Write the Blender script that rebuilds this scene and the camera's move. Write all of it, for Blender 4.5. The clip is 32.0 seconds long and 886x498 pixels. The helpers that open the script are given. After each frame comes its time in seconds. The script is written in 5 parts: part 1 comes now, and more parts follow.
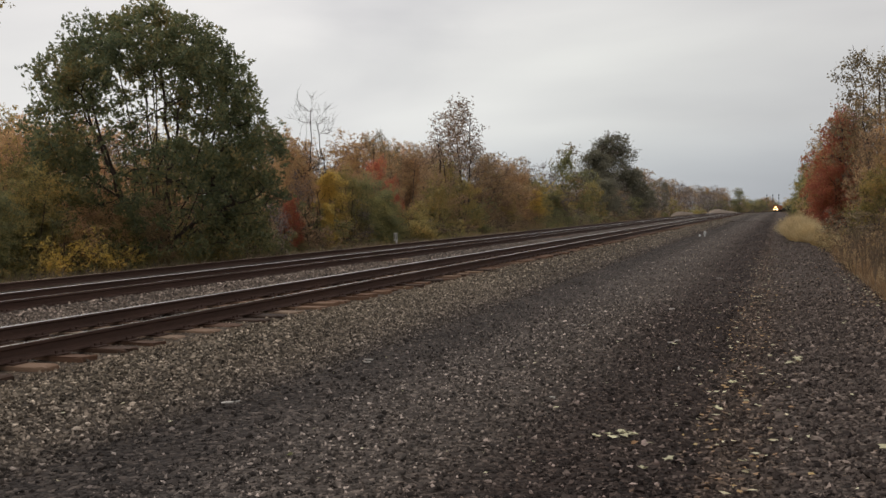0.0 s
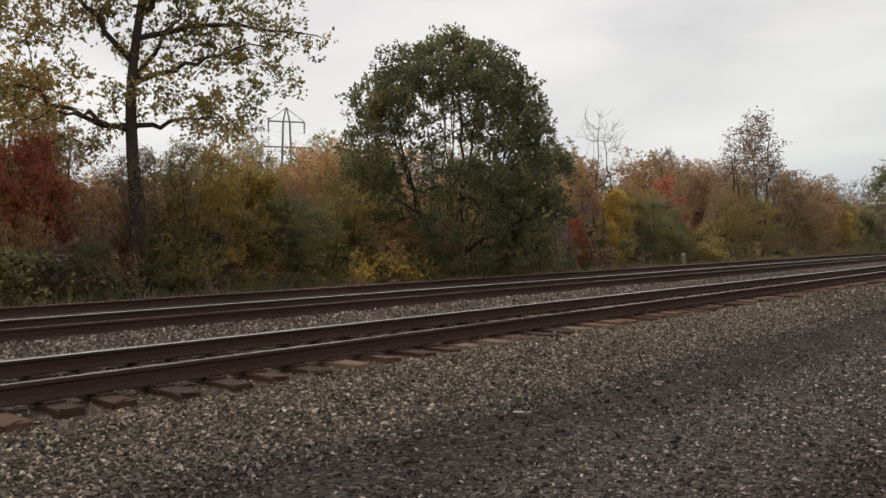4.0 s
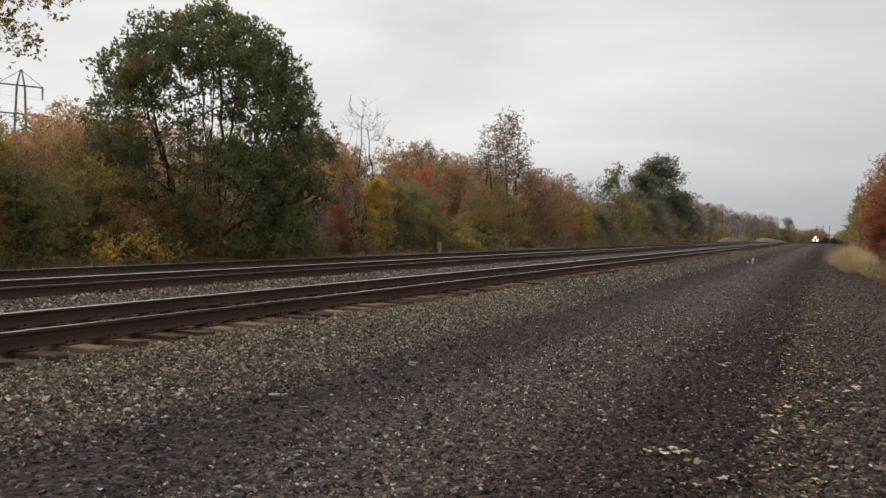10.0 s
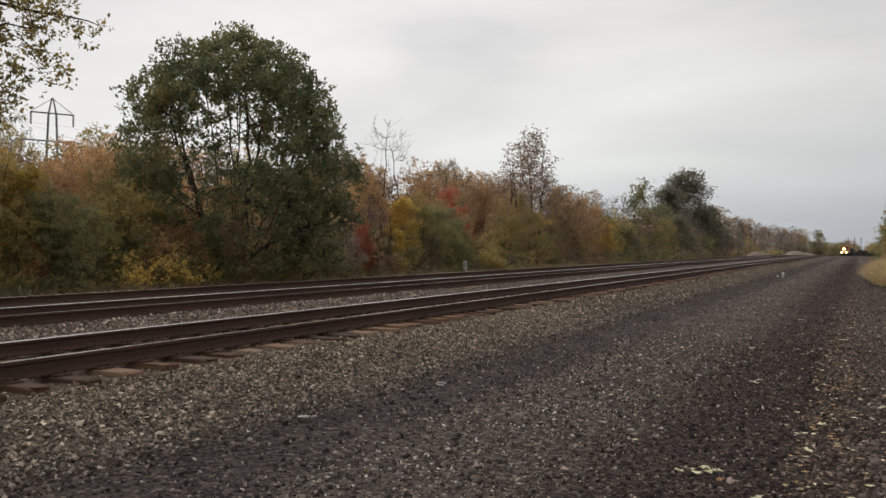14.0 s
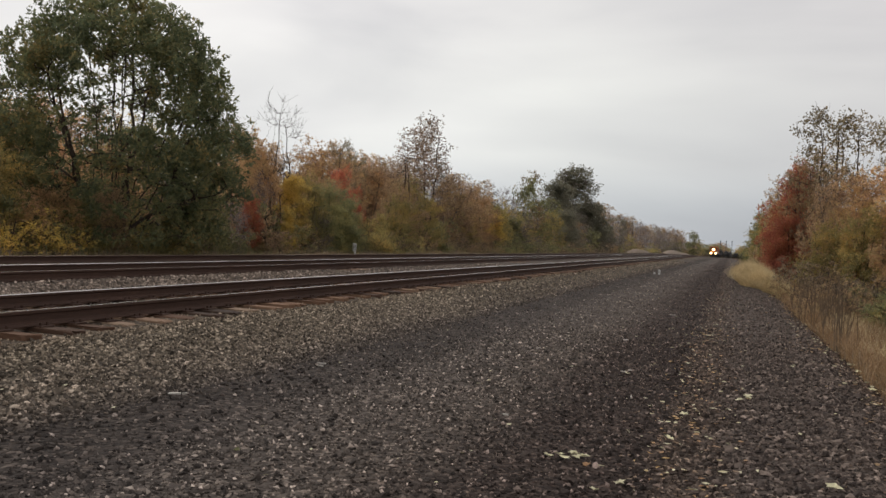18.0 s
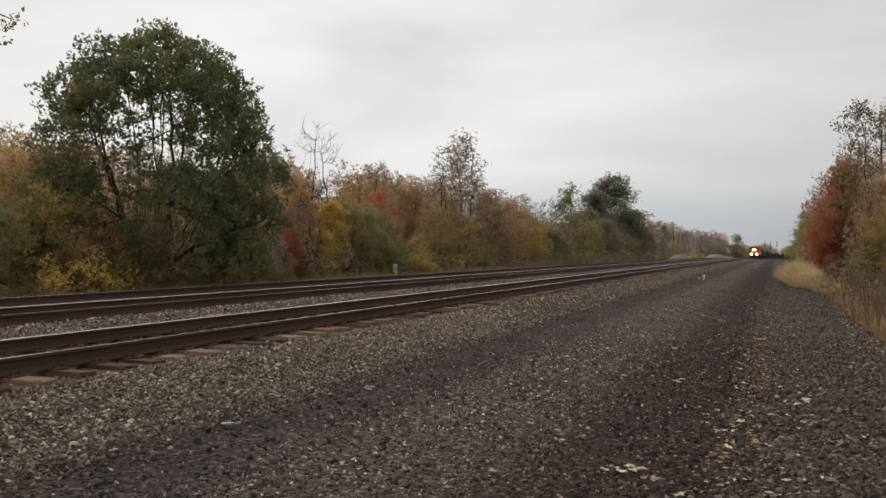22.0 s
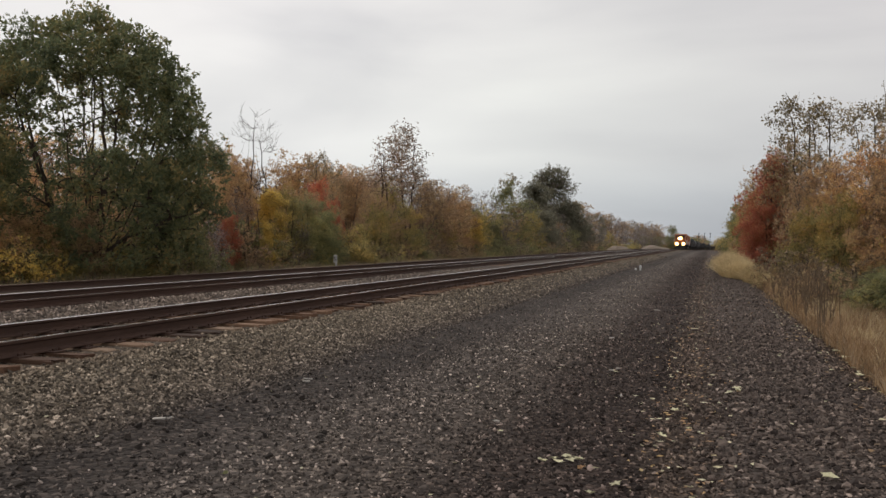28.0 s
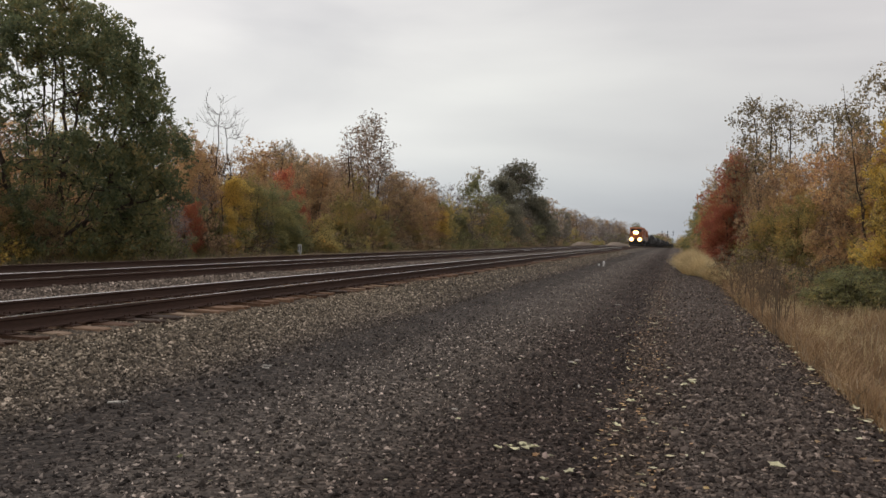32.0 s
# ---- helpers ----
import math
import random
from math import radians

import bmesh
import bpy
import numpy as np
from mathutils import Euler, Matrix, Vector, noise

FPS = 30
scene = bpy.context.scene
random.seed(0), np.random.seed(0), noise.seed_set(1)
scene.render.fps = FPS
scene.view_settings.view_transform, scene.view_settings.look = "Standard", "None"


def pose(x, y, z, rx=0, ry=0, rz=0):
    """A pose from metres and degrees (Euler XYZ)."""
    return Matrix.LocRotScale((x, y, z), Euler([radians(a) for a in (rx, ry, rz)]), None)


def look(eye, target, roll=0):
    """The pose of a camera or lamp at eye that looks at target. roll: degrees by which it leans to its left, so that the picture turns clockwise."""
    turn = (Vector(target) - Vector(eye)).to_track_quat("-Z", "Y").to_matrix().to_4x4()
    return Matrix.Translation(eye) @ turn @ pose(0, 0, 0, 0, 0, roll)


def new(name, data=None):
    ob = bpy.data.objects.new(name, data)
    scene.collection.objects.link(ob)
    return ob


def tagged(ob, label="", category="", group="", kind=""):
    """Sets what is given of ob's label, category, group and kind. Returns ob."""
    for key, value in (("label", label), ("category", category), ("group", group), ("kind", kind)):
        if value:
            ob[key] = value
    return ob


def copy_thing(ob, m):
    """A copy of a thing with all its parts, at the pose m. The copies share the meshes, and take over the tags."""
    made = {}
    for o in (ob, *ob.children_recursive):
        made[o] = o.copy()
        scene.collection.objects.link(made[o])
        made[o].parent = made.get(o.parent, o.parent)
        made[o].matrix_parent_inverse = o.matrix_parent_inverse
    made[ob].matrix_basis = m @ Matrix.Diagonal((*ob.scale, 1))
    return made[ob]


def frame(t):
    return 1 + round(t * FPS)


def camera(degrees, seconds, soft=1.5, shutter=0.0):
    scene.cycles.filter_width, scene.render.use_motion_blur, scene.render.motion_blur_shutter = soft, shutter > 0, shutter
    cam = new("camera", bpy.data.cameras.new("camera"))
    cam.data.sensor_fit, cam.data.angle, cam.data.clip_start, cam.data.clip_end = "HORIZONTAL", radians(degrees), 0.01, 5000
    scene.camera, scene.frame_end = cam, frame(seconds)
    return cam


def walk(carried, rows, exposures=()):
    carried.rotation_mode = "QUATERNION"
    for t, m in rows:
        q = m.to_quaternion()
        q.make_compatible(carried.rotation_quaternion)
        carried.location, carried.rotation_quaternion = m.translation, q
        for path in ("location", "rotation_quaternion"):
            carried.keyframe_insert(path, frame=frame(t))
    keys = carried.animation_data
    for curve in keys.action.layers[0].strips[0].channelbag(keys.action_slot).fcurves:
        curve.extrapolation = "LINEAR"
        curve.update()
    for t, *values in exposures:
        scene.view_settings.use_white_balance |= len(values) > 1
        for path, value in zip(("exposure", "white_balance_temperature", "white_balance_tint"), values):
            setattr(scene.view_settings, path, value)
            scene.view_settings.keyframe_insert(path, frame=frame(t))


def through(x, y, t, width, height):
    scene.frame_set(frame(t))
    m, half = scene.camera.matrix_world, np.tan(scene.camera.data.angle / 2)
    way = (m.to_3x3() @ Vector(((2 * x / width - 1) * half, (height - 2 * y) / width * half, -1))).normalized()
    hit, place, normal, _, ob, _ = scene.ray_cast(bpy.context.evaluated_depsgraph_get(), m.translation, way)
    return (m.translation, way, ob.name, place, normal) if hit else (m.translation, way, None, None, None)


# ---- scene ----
import itertools

# ---- camera and walk ----
cam = camera(56.93, 32.0, soft=1.55)
PATH = [
    (0.0, 0.107, 0.375, 1.751, 87.67, 1.66, 22.26),
    (0.5, 0.107, 0.375, 1.742, 87.8, 0.82, 22.23),
    (1.0, 0.11, 0.373, 1.729, 88.37, -0.38, 22.76),
    (1.5, 0.102, 0.369, 1.734, 88.13, -0.84, 23.39),
    (2.0, 0.104, 0.375, 1.741, 87.86, -0.98, 23.95),
    (2.5, 0.095, 0.367, 1.736, 87.83, -0.77, 26.74),
    (3.0, 0.072, 0.349, 1.735, 89.46, 0.78, 33.16),
    (3.5, 0.019, 0.31, 1.731, 89.04, 0.66, 39.4),
    (4.2, 0.0, 0.31, 1.725, 89.4, 0.4, 42.0),
    (5.5, 0.036, 0.342, 1.706, 91.24, -1.43, 26.36),
    (6.0, 0.039, 0.346, 1.693, 90.74, 0.87, 23.86),
    (6.5, 0.037, 0.345, 1.681, 90.42, 0.31, 22.45),
    (7.0, 0.03, 0.354, 1.673, 89.86, -1.23, 23.42),
    (7.5, 0.02, 0.368, 1.678, 89.15, -0.68, 24.45),
    (8.0, 0.007, 0.363, 1.67, 89.5, -1.12, 24.19),
    (8.5, 0.001, 0.368, 1.678, 89.32, -1.46, 24.26),
    (9.0, -0.012, 0.366, 1.668, 89.19, -1.54, 24.7),
    (9.5, -0.02, 0.363, 1.664, 89.05, -1.62, 24.78),
    (10.0, -0.027, 0.357, 1.664, 88.55, -1.44, 25.22),
    (10.5, -0.028, 0.358, 1.666, 88.63, -1.64, 25.43),
    (11.0, -0.027, 0.352, 1.666, 89.06, -2.27, 25.1),
    (11.5, -0.034, 0.348, 1.669, 89.82, -1.78, 25.28),
    (12.0, -0.053, 0.341, 1.678, 91.6, -0.9, 28.07),
    (12.5, -0.061, 0.322, 1.688, 92.76, -1.91, 29.38),
    (13.0, -0.057, 0.308, 1.686, 92.6, -2.15, 30.34),
    (13.5, -0.037, 0.308, 1.674, 90.94, -1.75, 29.57),
    (14.0, -0.019, 0.331, 1.682, 89.82, -0.52, 27.01),
    (14.5, -0.012, 0.345, 1.674, 89.41, -1.5, 26.37),
    (15.0, -0.009, 0.356, 1.67, 88.78, -1.95, 25.07),
    (15.5, -0.008, 0.361, 1.671, 89.12, -1.61, 23.91),
    (17.5, -0.012, 0.365, 1.652, 89.05, -3.02, 22.7),
    (18.0, 0.007, 0.387, 1.659, 89.0, -3.56, 19.4),
    (18.5, 0.04, 0.379, 1.657, 89.89, -2.37, 17.31),
    (19.0, 0.037, 0.388, 1.663, 90.29, -2.52, 17.49),
    (19.5, 0.017, 0.387, 1.665, 90.26, -3.14, 19.67),
    (20.0, -0.003, 0.397, 1.656, 89.7, -1.7, 20.95),
    (20.5, -0.003, 0.399, 1.668, 89.89, -0.59, 20.5),
    (21.0, -0.006, 0.396, 1.675, 89.57, -0.67, 20.04),
    (21.5, -0.007, 0.381, 1.666, 90.09, -1.26, 21.67),
    (22.0, -0.021, 0.385, 1.669, 90.11, -0.47, 22.13),
    (22.5, -0.026, 0.389, 1.664, 89.63, -0.82, 21.22),
    (23.0, -0.021, 0.375, 1.665, 90.22, -1.28, 21.1),
    (23.5, -0.014, 0.349, 1.668, 90.42, -1.69, 22.75),
    (24.0, -0.01, 0.327, 1.666, 90.13, -1.26, 24.33),
    (24.5, -0.004, 0.321, 1.674, 92.09, -1.61, 22.04),
    (26.5, -0.037, 0.397, 1.653, 91.33, -0.29, 23.5),
    (27.0, -0.044, 0.439, 1.656, 90.07, 0.05, 18.73),
    (27.5, -0.031, 0.445, 1.66, 90.26, -1.07, 17.74),
    (28.0, -0.023, 0.452, 1.671, 89.49, -0.6, 18.02),
    (28.5, -0.023, 0.448, 1.646, 90.05, -1.23, 17.17),
    (29.0, -0.013, 0.445, 1.655, 92.68, -2.24, 16.78),
    (29.5, -0.012, 0.429, 1.656, 92.69, -2.45, 16.59),
    (30.0, -0.009, 0.436, 1.649, 91.42, -1.47, 16.12),
    (30.5, -0.004, 0.448, 1.647, 90.83, -1.08, 15.32),
    (31.0, 0.005, 0.439, 1.644, 90.38, -1.51, 15.93),
    (31.5, 0.012, 0.441, 1.638, 88.66, -1.88, 16.15),
    (32.0, 0.017, 0.445, 1.633, 89.03, -1.86, 15.64),
]
walk(cam, [(t, pose(x, y, z, rx, ry, rz)) for t, x, y, z, rx, ry, rz in PATH],
     exposures=[(0.0, -0.06), (3.0, 0.0), (6.0, 0.04), (16.0, 0.03), (19.0, 0.07), (24.0, 0.04), (27.0, -0.05), (28.0, 0.03), (29.0, 0.0), (30.0, -0.1), (31.0, 0.03), (32.0, 0.02)])

# ---- world and sun ----
RAIL = 0.52          # height of the rail heads above the gravel road
NEAR, FAR_TRACK, SPARE = -8.15, -12.835, -16.1
rnd = random.Random(7)
rng = np.random.default_rng(7)


def nodes_of(m):
    m.use_nodes = True
    t = m.node_tree
    t.nodes.clear()
    return t


def node(t, kind, **kw):
    n = t.nodes.new(kind)
    for k, v in kw.items():
        if k == "loc":
            continue
        setattr_safe(n, k, v)
    return n


def setattr_safe(n, k, v):
    if k in n.inputs:
        n.inputs[k].default_value = v
    elif k == "operation":
        n.operation = v
    elif k == "blend_type":
        n.blend_type = v
    elif k == "data_type":
        n.data_type = v
    elif k == "noise_dimensions":
        n.noise_dimensions = v
    elif k == "feature":
        n.feature = v


def ramp(t, stops, fac=None, interpolation="LINEAR"):
    n = t.nodes.new("ShaderNodeValToRGB")
    n.color_ramp.interpolation = interpolation
    while len(n.color_ramp.elements) < len(stops):
        n.color_ramp.elements.new(0.5)
    for e, (p, c) in zip(n.color_ramp.elements, stops):
        e.position, e.color = p, (*c, 1)
    if fac is not None:
        t.links.new(fac, n.inputs[0])
    return n


def mixc(t, fac, a, b, blend="MIX"):
    n = t.nodes.new("ShaderNodeMix")
    n.data_type, n.blend_type = "RGBA", blend
    for k, v in ((0, fac), (6, a), (7, b)):
        if isinstance(v, (int, float)):
            n.inputs[k].default_value = v
        elif isinstance(v, tuple):
            n.inputs[k].default_value = (*v, 1)
        else:
            t.links.new(v, n.inputs[k])
    return n.outputs[2]


def make_world():
    w = bpy.data.worlds.new("overcast_sky")
    scene.world = w
    t = nodes_of(w)
    out = t.nodes.new("ShaderNodeOutputWorld")
    bg = node(t, "ShaderNodeBackground", Strength=1.0)
    sky = t.nodes.new("ShaderNodeTexSky")
    sky.sky_type, sky.sun_disc = "NISHITA", False
    sky.sun_elevation, sky.sun_rotation = radians(38), radians(-60)
    dim = mixc(t, 1.0, sky.outputs[0], (0.08, 0.08, 0.08), "MULTIPLY")
    tc = t.nodes.new("ShaderNodeTexCoord")
    sep = t.nodes.new("ShaderNodeSeparateXYZ")
    t.links.new(tc.outputs["Generated"], sep.inputs[0])
    # clouds lie in sheets: stretch the pattern along the horizon
    mp = t.nodes.new("ShaderNodeMapping")
    mp.inputs["Scale"].default_value = (1.2, 1.2, 4.5)
    mp.inputs["Rotation"].default_value = (0.03, 0.07, 0)
    t.links.new(tc.outputs["Generated"], mp.inputs[0])
    n1 = node(t, "ShaderNodeTexNoise", Scale=1.7, Detail=5.0, Roughness=0.45, Distortion=0.3)
    t.links.new(mp.outputs[0], n1.inputs["Vector"])
    cloud = ramp(t, [(0.30, (0.675, 0.672, 0.685)), (0.5, (0.84, 0.83, 0.825)), (0.70, (0.96, 0.95, 0.93))], n1.outputs[0])
    hor = ramp(t, [(0.0, (0.66, 0.705, 0.765)), (0.05, (0.735, 0.77, 0.81)), (0.10, (0.865, 0.875, 0.88)), (0.18, (0.975, 0.975, 0.96)), (0.35, (1.055, 1.025, 1.02))], sep.outputs[2])
    c = mixc(t, 1.0, cloud.outputs[0], hor.outputs[0], "MULTIPLY")
    side = ramp(t, [(0.0, (1.06, 1.05, 1.05)), (0.25, (1.04, 1.035, 1.03)), (0.40, (0.94, 0.945, 0.935)), (0.5, (0.85, 0.85, 0.85)), (0.6, (0.80, 0.79, 0.80)), (1.0, (0.80, 0.79, 0.80))], None)
    half = node(t, "ShaderNodeMath", operation="MULTIPLY_ADD")
    t.links.new(sep.outputs[0], half.inputs[0])
    half.inputs[1].default_value, half.inputs[2].default_value = 0.5, 0.5
    t.links.new(half.outputs[0], side.inputs[0])
    c = mixc(t, 1.0, c, side.outputs[0], "MULTIPLY")
    full = mixc(t, 0.93, dim, c)
    t.links.new(full, bg.inputs[0])
    t.links.new(bg.outputs[0], out.inputs[0])


make_world()
sun = new("sun", bpy.data.lights.new("sun", "SUN"))
sun.data.energy, sun.data.angle, sun.data.color = 0.9, radians(25), (1, 0.97, 0.92)
sun.matrix_world = look((-40, 20, 45), (0, 0, 0))

# ---- materials ----


def material(name):
    m = bpy.data.materials.new(name)
    t = nodes_of(m)
    out = t.nodes.new("ShaderNodeOutputMaterial")
    b = t.nodes.new("ShaderNodeBsdfPrincipled")
    t.links.new(b.outputs[0], out.inputs[0])
    return m, t, b, out


def obj_coords(t, scale=(1, 1, 1)):
    tc = t.nodes.new("ShaderNodeTexCoord")
    mp = t.nodes.new("ShaderNodeMapping")
    mp.inputs["Scale"].default_value = scale
    t.links.new(tc.outputs["Object"], mp.inputs[0])
    return mp.outputs[0]


def noise_at(t, vec, scale, detail=4.0, rough=0.55):
    n = node(t, "ShaderNodeTexNoise", Scale=scale, Detail=detail, Roughness=rough)
    t.links.new(vec, n.inputs["Vector"])
    return n.outputs[0]


def bumped(t, b, height, strength, distance):
    n = node(t, "ShaderNodeBump", Strength=strength, Distance=distance)
    t.links.new(height, n.inputs["Height"])
    t.links.new(n.outputs[0], b.inputs["Normal"])


def leaf_material(name, stops, through=0.5):
    """Leaves: each one takes its own tint, and the crown drifts in patches."""
    m, t, b, out = material(name)
    geo = t.nodes.new("ShaderNodeNewGeometry")
    info = t.nodes.new("ShaderNodeObjectInfo")
    v = obj_coords(t)
    patch = noise_at(t, v, 0.55, 3.0)
    add = node(t, "ShaderNodeMath", operation="MULTIPLY_ADD")
    t.links.new(patch, add.inputs[0])
    add.inputs[1].default_value = 1.5
    mul = node(t, "ShaderNodeMath", operation="MULTIPLY_ADD")
    t.links.new(geo.outputs["Random Per Island"], mul.inputs[0])
    mul.inputs[1].default_value, mul.inputs[2].default_value = 0.5, -0.5
    t.links.new(mul.outputs[0], add.inputs[2])
    r = ramp(t, stops, add.outputs[0])
    hsv = t.nodes.new("ShaderNodeHueSaturation")
    t.links.new(r.outputs[0], hsv.inputs["Color"])
    mr = node(t, "ShaderNodeMapRange")
    mr.inputs[3].default_value, mr.inputs[4].default_value = 0.8, 1.2
    t.links.new(info.outputs["Random"], mr.inputs[0])
    t.links.new(mr.outputs[0], hsv.inputs["Value"])
    b.inputs["Roughness"].default_value = 0.6
    b.inputs["Specular IOR Level"].default_value = 0.25
    t.links.new(hsv.outputs[0], b.inputs["Base Color"])
    tr = t.nodes.new("ShaderNodeBsdfTranslucent")
    t.links.new(hsv.outputs[0], tr.inputs[0])
    mx = t.nodes.new("ShaderNodeMixShader")
    mx.inputs[0].default_value = through
    t.links.new(b.outputs[0], mx.inputs[1])
    t.links.new(tr.outputs[0], mx.inputs[2])
    t.links.new(mx.outputs[0], out.inputs[0])
    return m


def surface(name, stops, scale=3.0, fine=40.0, rough=0.85, metal=0.0, bump=0.3, depth=0.01, stretch=(1, 1, 1), pieces=False, spec=0.3):
    """Two scales of colour drift under fine relief; pieces adds a tint for each piece."""
    m, t, b, out = material(name)
    v = obj_coords(t, stretch)
    big, small = noise_at(t, v, scale, 5.0), noise_at(t, v, fine, 6.0, 0.65)
    f = node(t, "ShaderNodeMath", operation="MULTIPLY_ADD")
    t.links.new(small, f.inputs[0])
    f.inputs[1].default_value = 0.5
    h = node(t, "ShaderNodeMath", operation="MULTIPLY")
    t.links.new(big, h.inputs[0])
    h.inputs[1].default_value = 0.5
    t.links.new(h.outputs[0], f.inputs[2])
    val = f.outputs[0]
    if pieces:
        g = t.nodes.new("ShaderNodeNewGeometry")
        info = t.nodes.new("ShaderNodeObjectInfo")
        src = info.outputs["Random"] if pieces == "object" else g.outputs["Random Per Island"]
        a = node(t, "ShaderNodeMath", operation="MULTIPLY_ADD")
        t.links.new(src, a.inputs[0])
        a.inputs[1].default_value = 0.85
        s = node(t, "ShaderNodeMath", operation="MULTIPLY_ADD")
        t.links.new(val, s.inputs[0])
        s.inputs[1].default_value, s.inputs[2].default_value = 0.4, -0.12
        t.links.new(s.outputs[0], a.inputs[2])
        val = a.outputs[0]
    r = ramp(t, stops, val)
    t.links.new(r.outputs[0], b.inputs["Base Color"])
    b.inputs["Roughness"].default_value, b.inputs["Metallic"].default_value = rough, metal
    b.inputs["Specular IOR Level"].default_value = spec
    bumped(t, b, small, bump, depth)
    return m


def glow(name, color, strength):
    m, t, b, out = material(name)
    b.inputs["Base Color"].default_value = (*color, 1)
    b.inputs["Emission Color"].default_value = (*color, 1)
    b.inputs["Emission Strength"].default_value = strength
    return m


def strip_tint(t, v):
    """The road's strips: dark fine tracks and dust, paler crown, brown shoulder, with ragged borders."""
    sep = t.nodes.new("ShaderNodeSeparateXYZ")
    t.links.new(v, sep.inputs[0])
    wob = node(t, "ShaderNodeMath", operation="MULTIPLY_ADD")
    t.links.new(noise_at(t, v, 0.5, 6.0), wob.inputs[0])
    wob.inputs[1].default_value = 0.9
    off = node(t, "ShaderNodeMath", operation="ADD")
    t.links.new(sep.outputs[0], off.inputs[0])
    off.inputs[1].default_value = -0.45
    t.links.new(off.outputs[0], wob.inputs[2])
    mr = node(t, "ShaderNodeMapRange")
    mr.inputs[1].default_value, mr.inputs[2].default_value = -22.0, 6.0
    t.links.new(wob.outputs[0], mr.inputs[0])

    def at(x):
        return (x + 22.0) / 28.0
    return ramp(t, [(at(-21.5), (0.660, 0.465, 0.317)), (at(-17.6), (0.920, 0.670, 0.518)), (at(-16.8), (1.00, 0.78, 0.66)), (at(-12.0), (1.10, 0.89, 0.77)), (at(-8.0), (1.10, 0.88, 0.75)), (at(-7.2), (1.180, 0.91, 0.69)), (at(-6.4), (1.150, 0.955, 0.750)),
                    (at(-5.3), (1.060, 0.880, 0.730)), (at(-4.95), (0.620, 0.510, 0.450)), (at(-4.0), (0.700, 0.580, 0.520)), (at(-3.4), (1.150, 0.970, 0.860)), (at(-2.2), (1.090, 0.900, 0.780)),
                    (at(-1.5), (0.600, 0.450, 0.390)), (at(-0.55), (0.520, 0.380, 0.330)), (at(-0.25), (0.92, 0.70, 0.57)), (at(0.2), (0.980, 0.790, 0.690)), (at(1.5), (0.980, 0.780, 0.670)), (at(2.1), (1.200, 0.800, 0.480)),
                    (at(5.5), (1.150, 0.763, 0.432))], mr.outputs[0])


def ground_material():
    m, t, b, out = material("gravel_and_soil")
    v = obj_coords(t)
    base = mixc(t, 1.0, strip_tint(t, v).outputs[0], (0.092, 0.092, 0.092), "MULTIPLY")
    vo = node(t, "ShaderNodeTexVoronoi", Scale=22.0, Randomness=1.0)
    t.links.new(v, vo.inputs["Vector"])
    grain = ramp(t, [(0.0, (0.35, 0.35, 0.35)), (0.5, (0.85, 0.85, 0.85)), (0.85, (1.25, 1.24, 1.2)), (1.0, (2.6, 2.55, 2.45))], None)
    sx = t.nodes.new("ShaderNodeSeparateXYZ")
    t.links.new(vo.outputs["Color"], sx.inputs[0])
    t.links.new(sx.outputs[0], grain.inputs[0])
    c1 = mixc(t, 0.85, base, grain.outputs[0], "MULTIPLY")
    dirt = ramp(t, [(0.35, (0.75, 0.74, 0.73)), (0.65, (1.2, 1.19, 1.17))], noise_at(t, v, 0.8, 6.0, 0.6))
    c2 = mixc(t, 1.0, c1, dirt.outputs[0], "MULTIPLY")
    t.links.new(c2, b.inputs["Base Color"])
    b.inputs["Roughness"].default_value = 0.95
    b.inputs["Specular IOR Level"].default_value = 0.15
    inv = node(t, "ShaderNodeMath", operation="SUBTRACT")
    inv.inputs[0].default_value = 1.0
    t.links.new(vo.outputs["Distance"], inv.inputs[1])
    bumped(t, b, inv.outputs[0], 0.9, 0.04)
    return m


def stone_material(name, stops, single=False):
    """Broken stone, each piece with its own grey, dusted by the strip it lies in."""
    m, t, b, out = material(name)
    g = t.nodes.new("ShaderNodeNewGeometry")
    v = g.outputs["Position"]
    r = ramp(t, stops, t.nodes.new("ShaderNodeObjectInfo").outputs["Random"] if single else g.outputs["Random Per Island"])
    grain = ramp(t, [(0.3, (0.7, 0.7, 0.7)), (0.7, (1.25, 1.24, 1.22))], noise_at(t, v, 55.0, 4.0, 0.65))
    c = mixc(t, 1.0, r.outputs[0], grain.outputs[0], "MULTIPLY")
    c = mixc(t, 0.9, c, strip_tint(t, v).outputs[0], "MULTIPLY")
    t.links.new(c, b.inputs["Base Color"])
    b.inputs["Roughness"].default_value = 0.9
    b.inputs["Specular IOR Level"].default_value = 0.2
    return m


GROUND = ground_material()
BALLAST = stone_material("ballast_stone", [(0.0, (0.038, 0.037, 0.035)), (0.35, (0.115, 0.112, 0.104)), (0.7, (0.215, 0.210, 0.193)), (0.92, (0.36, 0.352, 0.328)), (1.0, (0.66, 0.65, 0.62))])
LOOSE_BALLAST = stone_material("loose_ballast_stone", [(0.0, (0.038, 0.037, 0.035)), (0.35, (0.115, 0.112, 0.104)), (0.7, (0.215, 0.210, 0.193)), (0.92, (0.36, 0.352, 0.328)), (1.0, (0.66, 0.65, 0.62))], True)
ROADSTONE = stone_material("road_gravel", [(0.0, (0.030, 0.030, 0.030)), (0.4, (0.080, 0.079, 0.077)), (0.75, (0.155, 0.153, 0.147)), (0.93, (0.32, 0.314, 0.30)), (1.0, (0.74, 0.73, 0.71))])
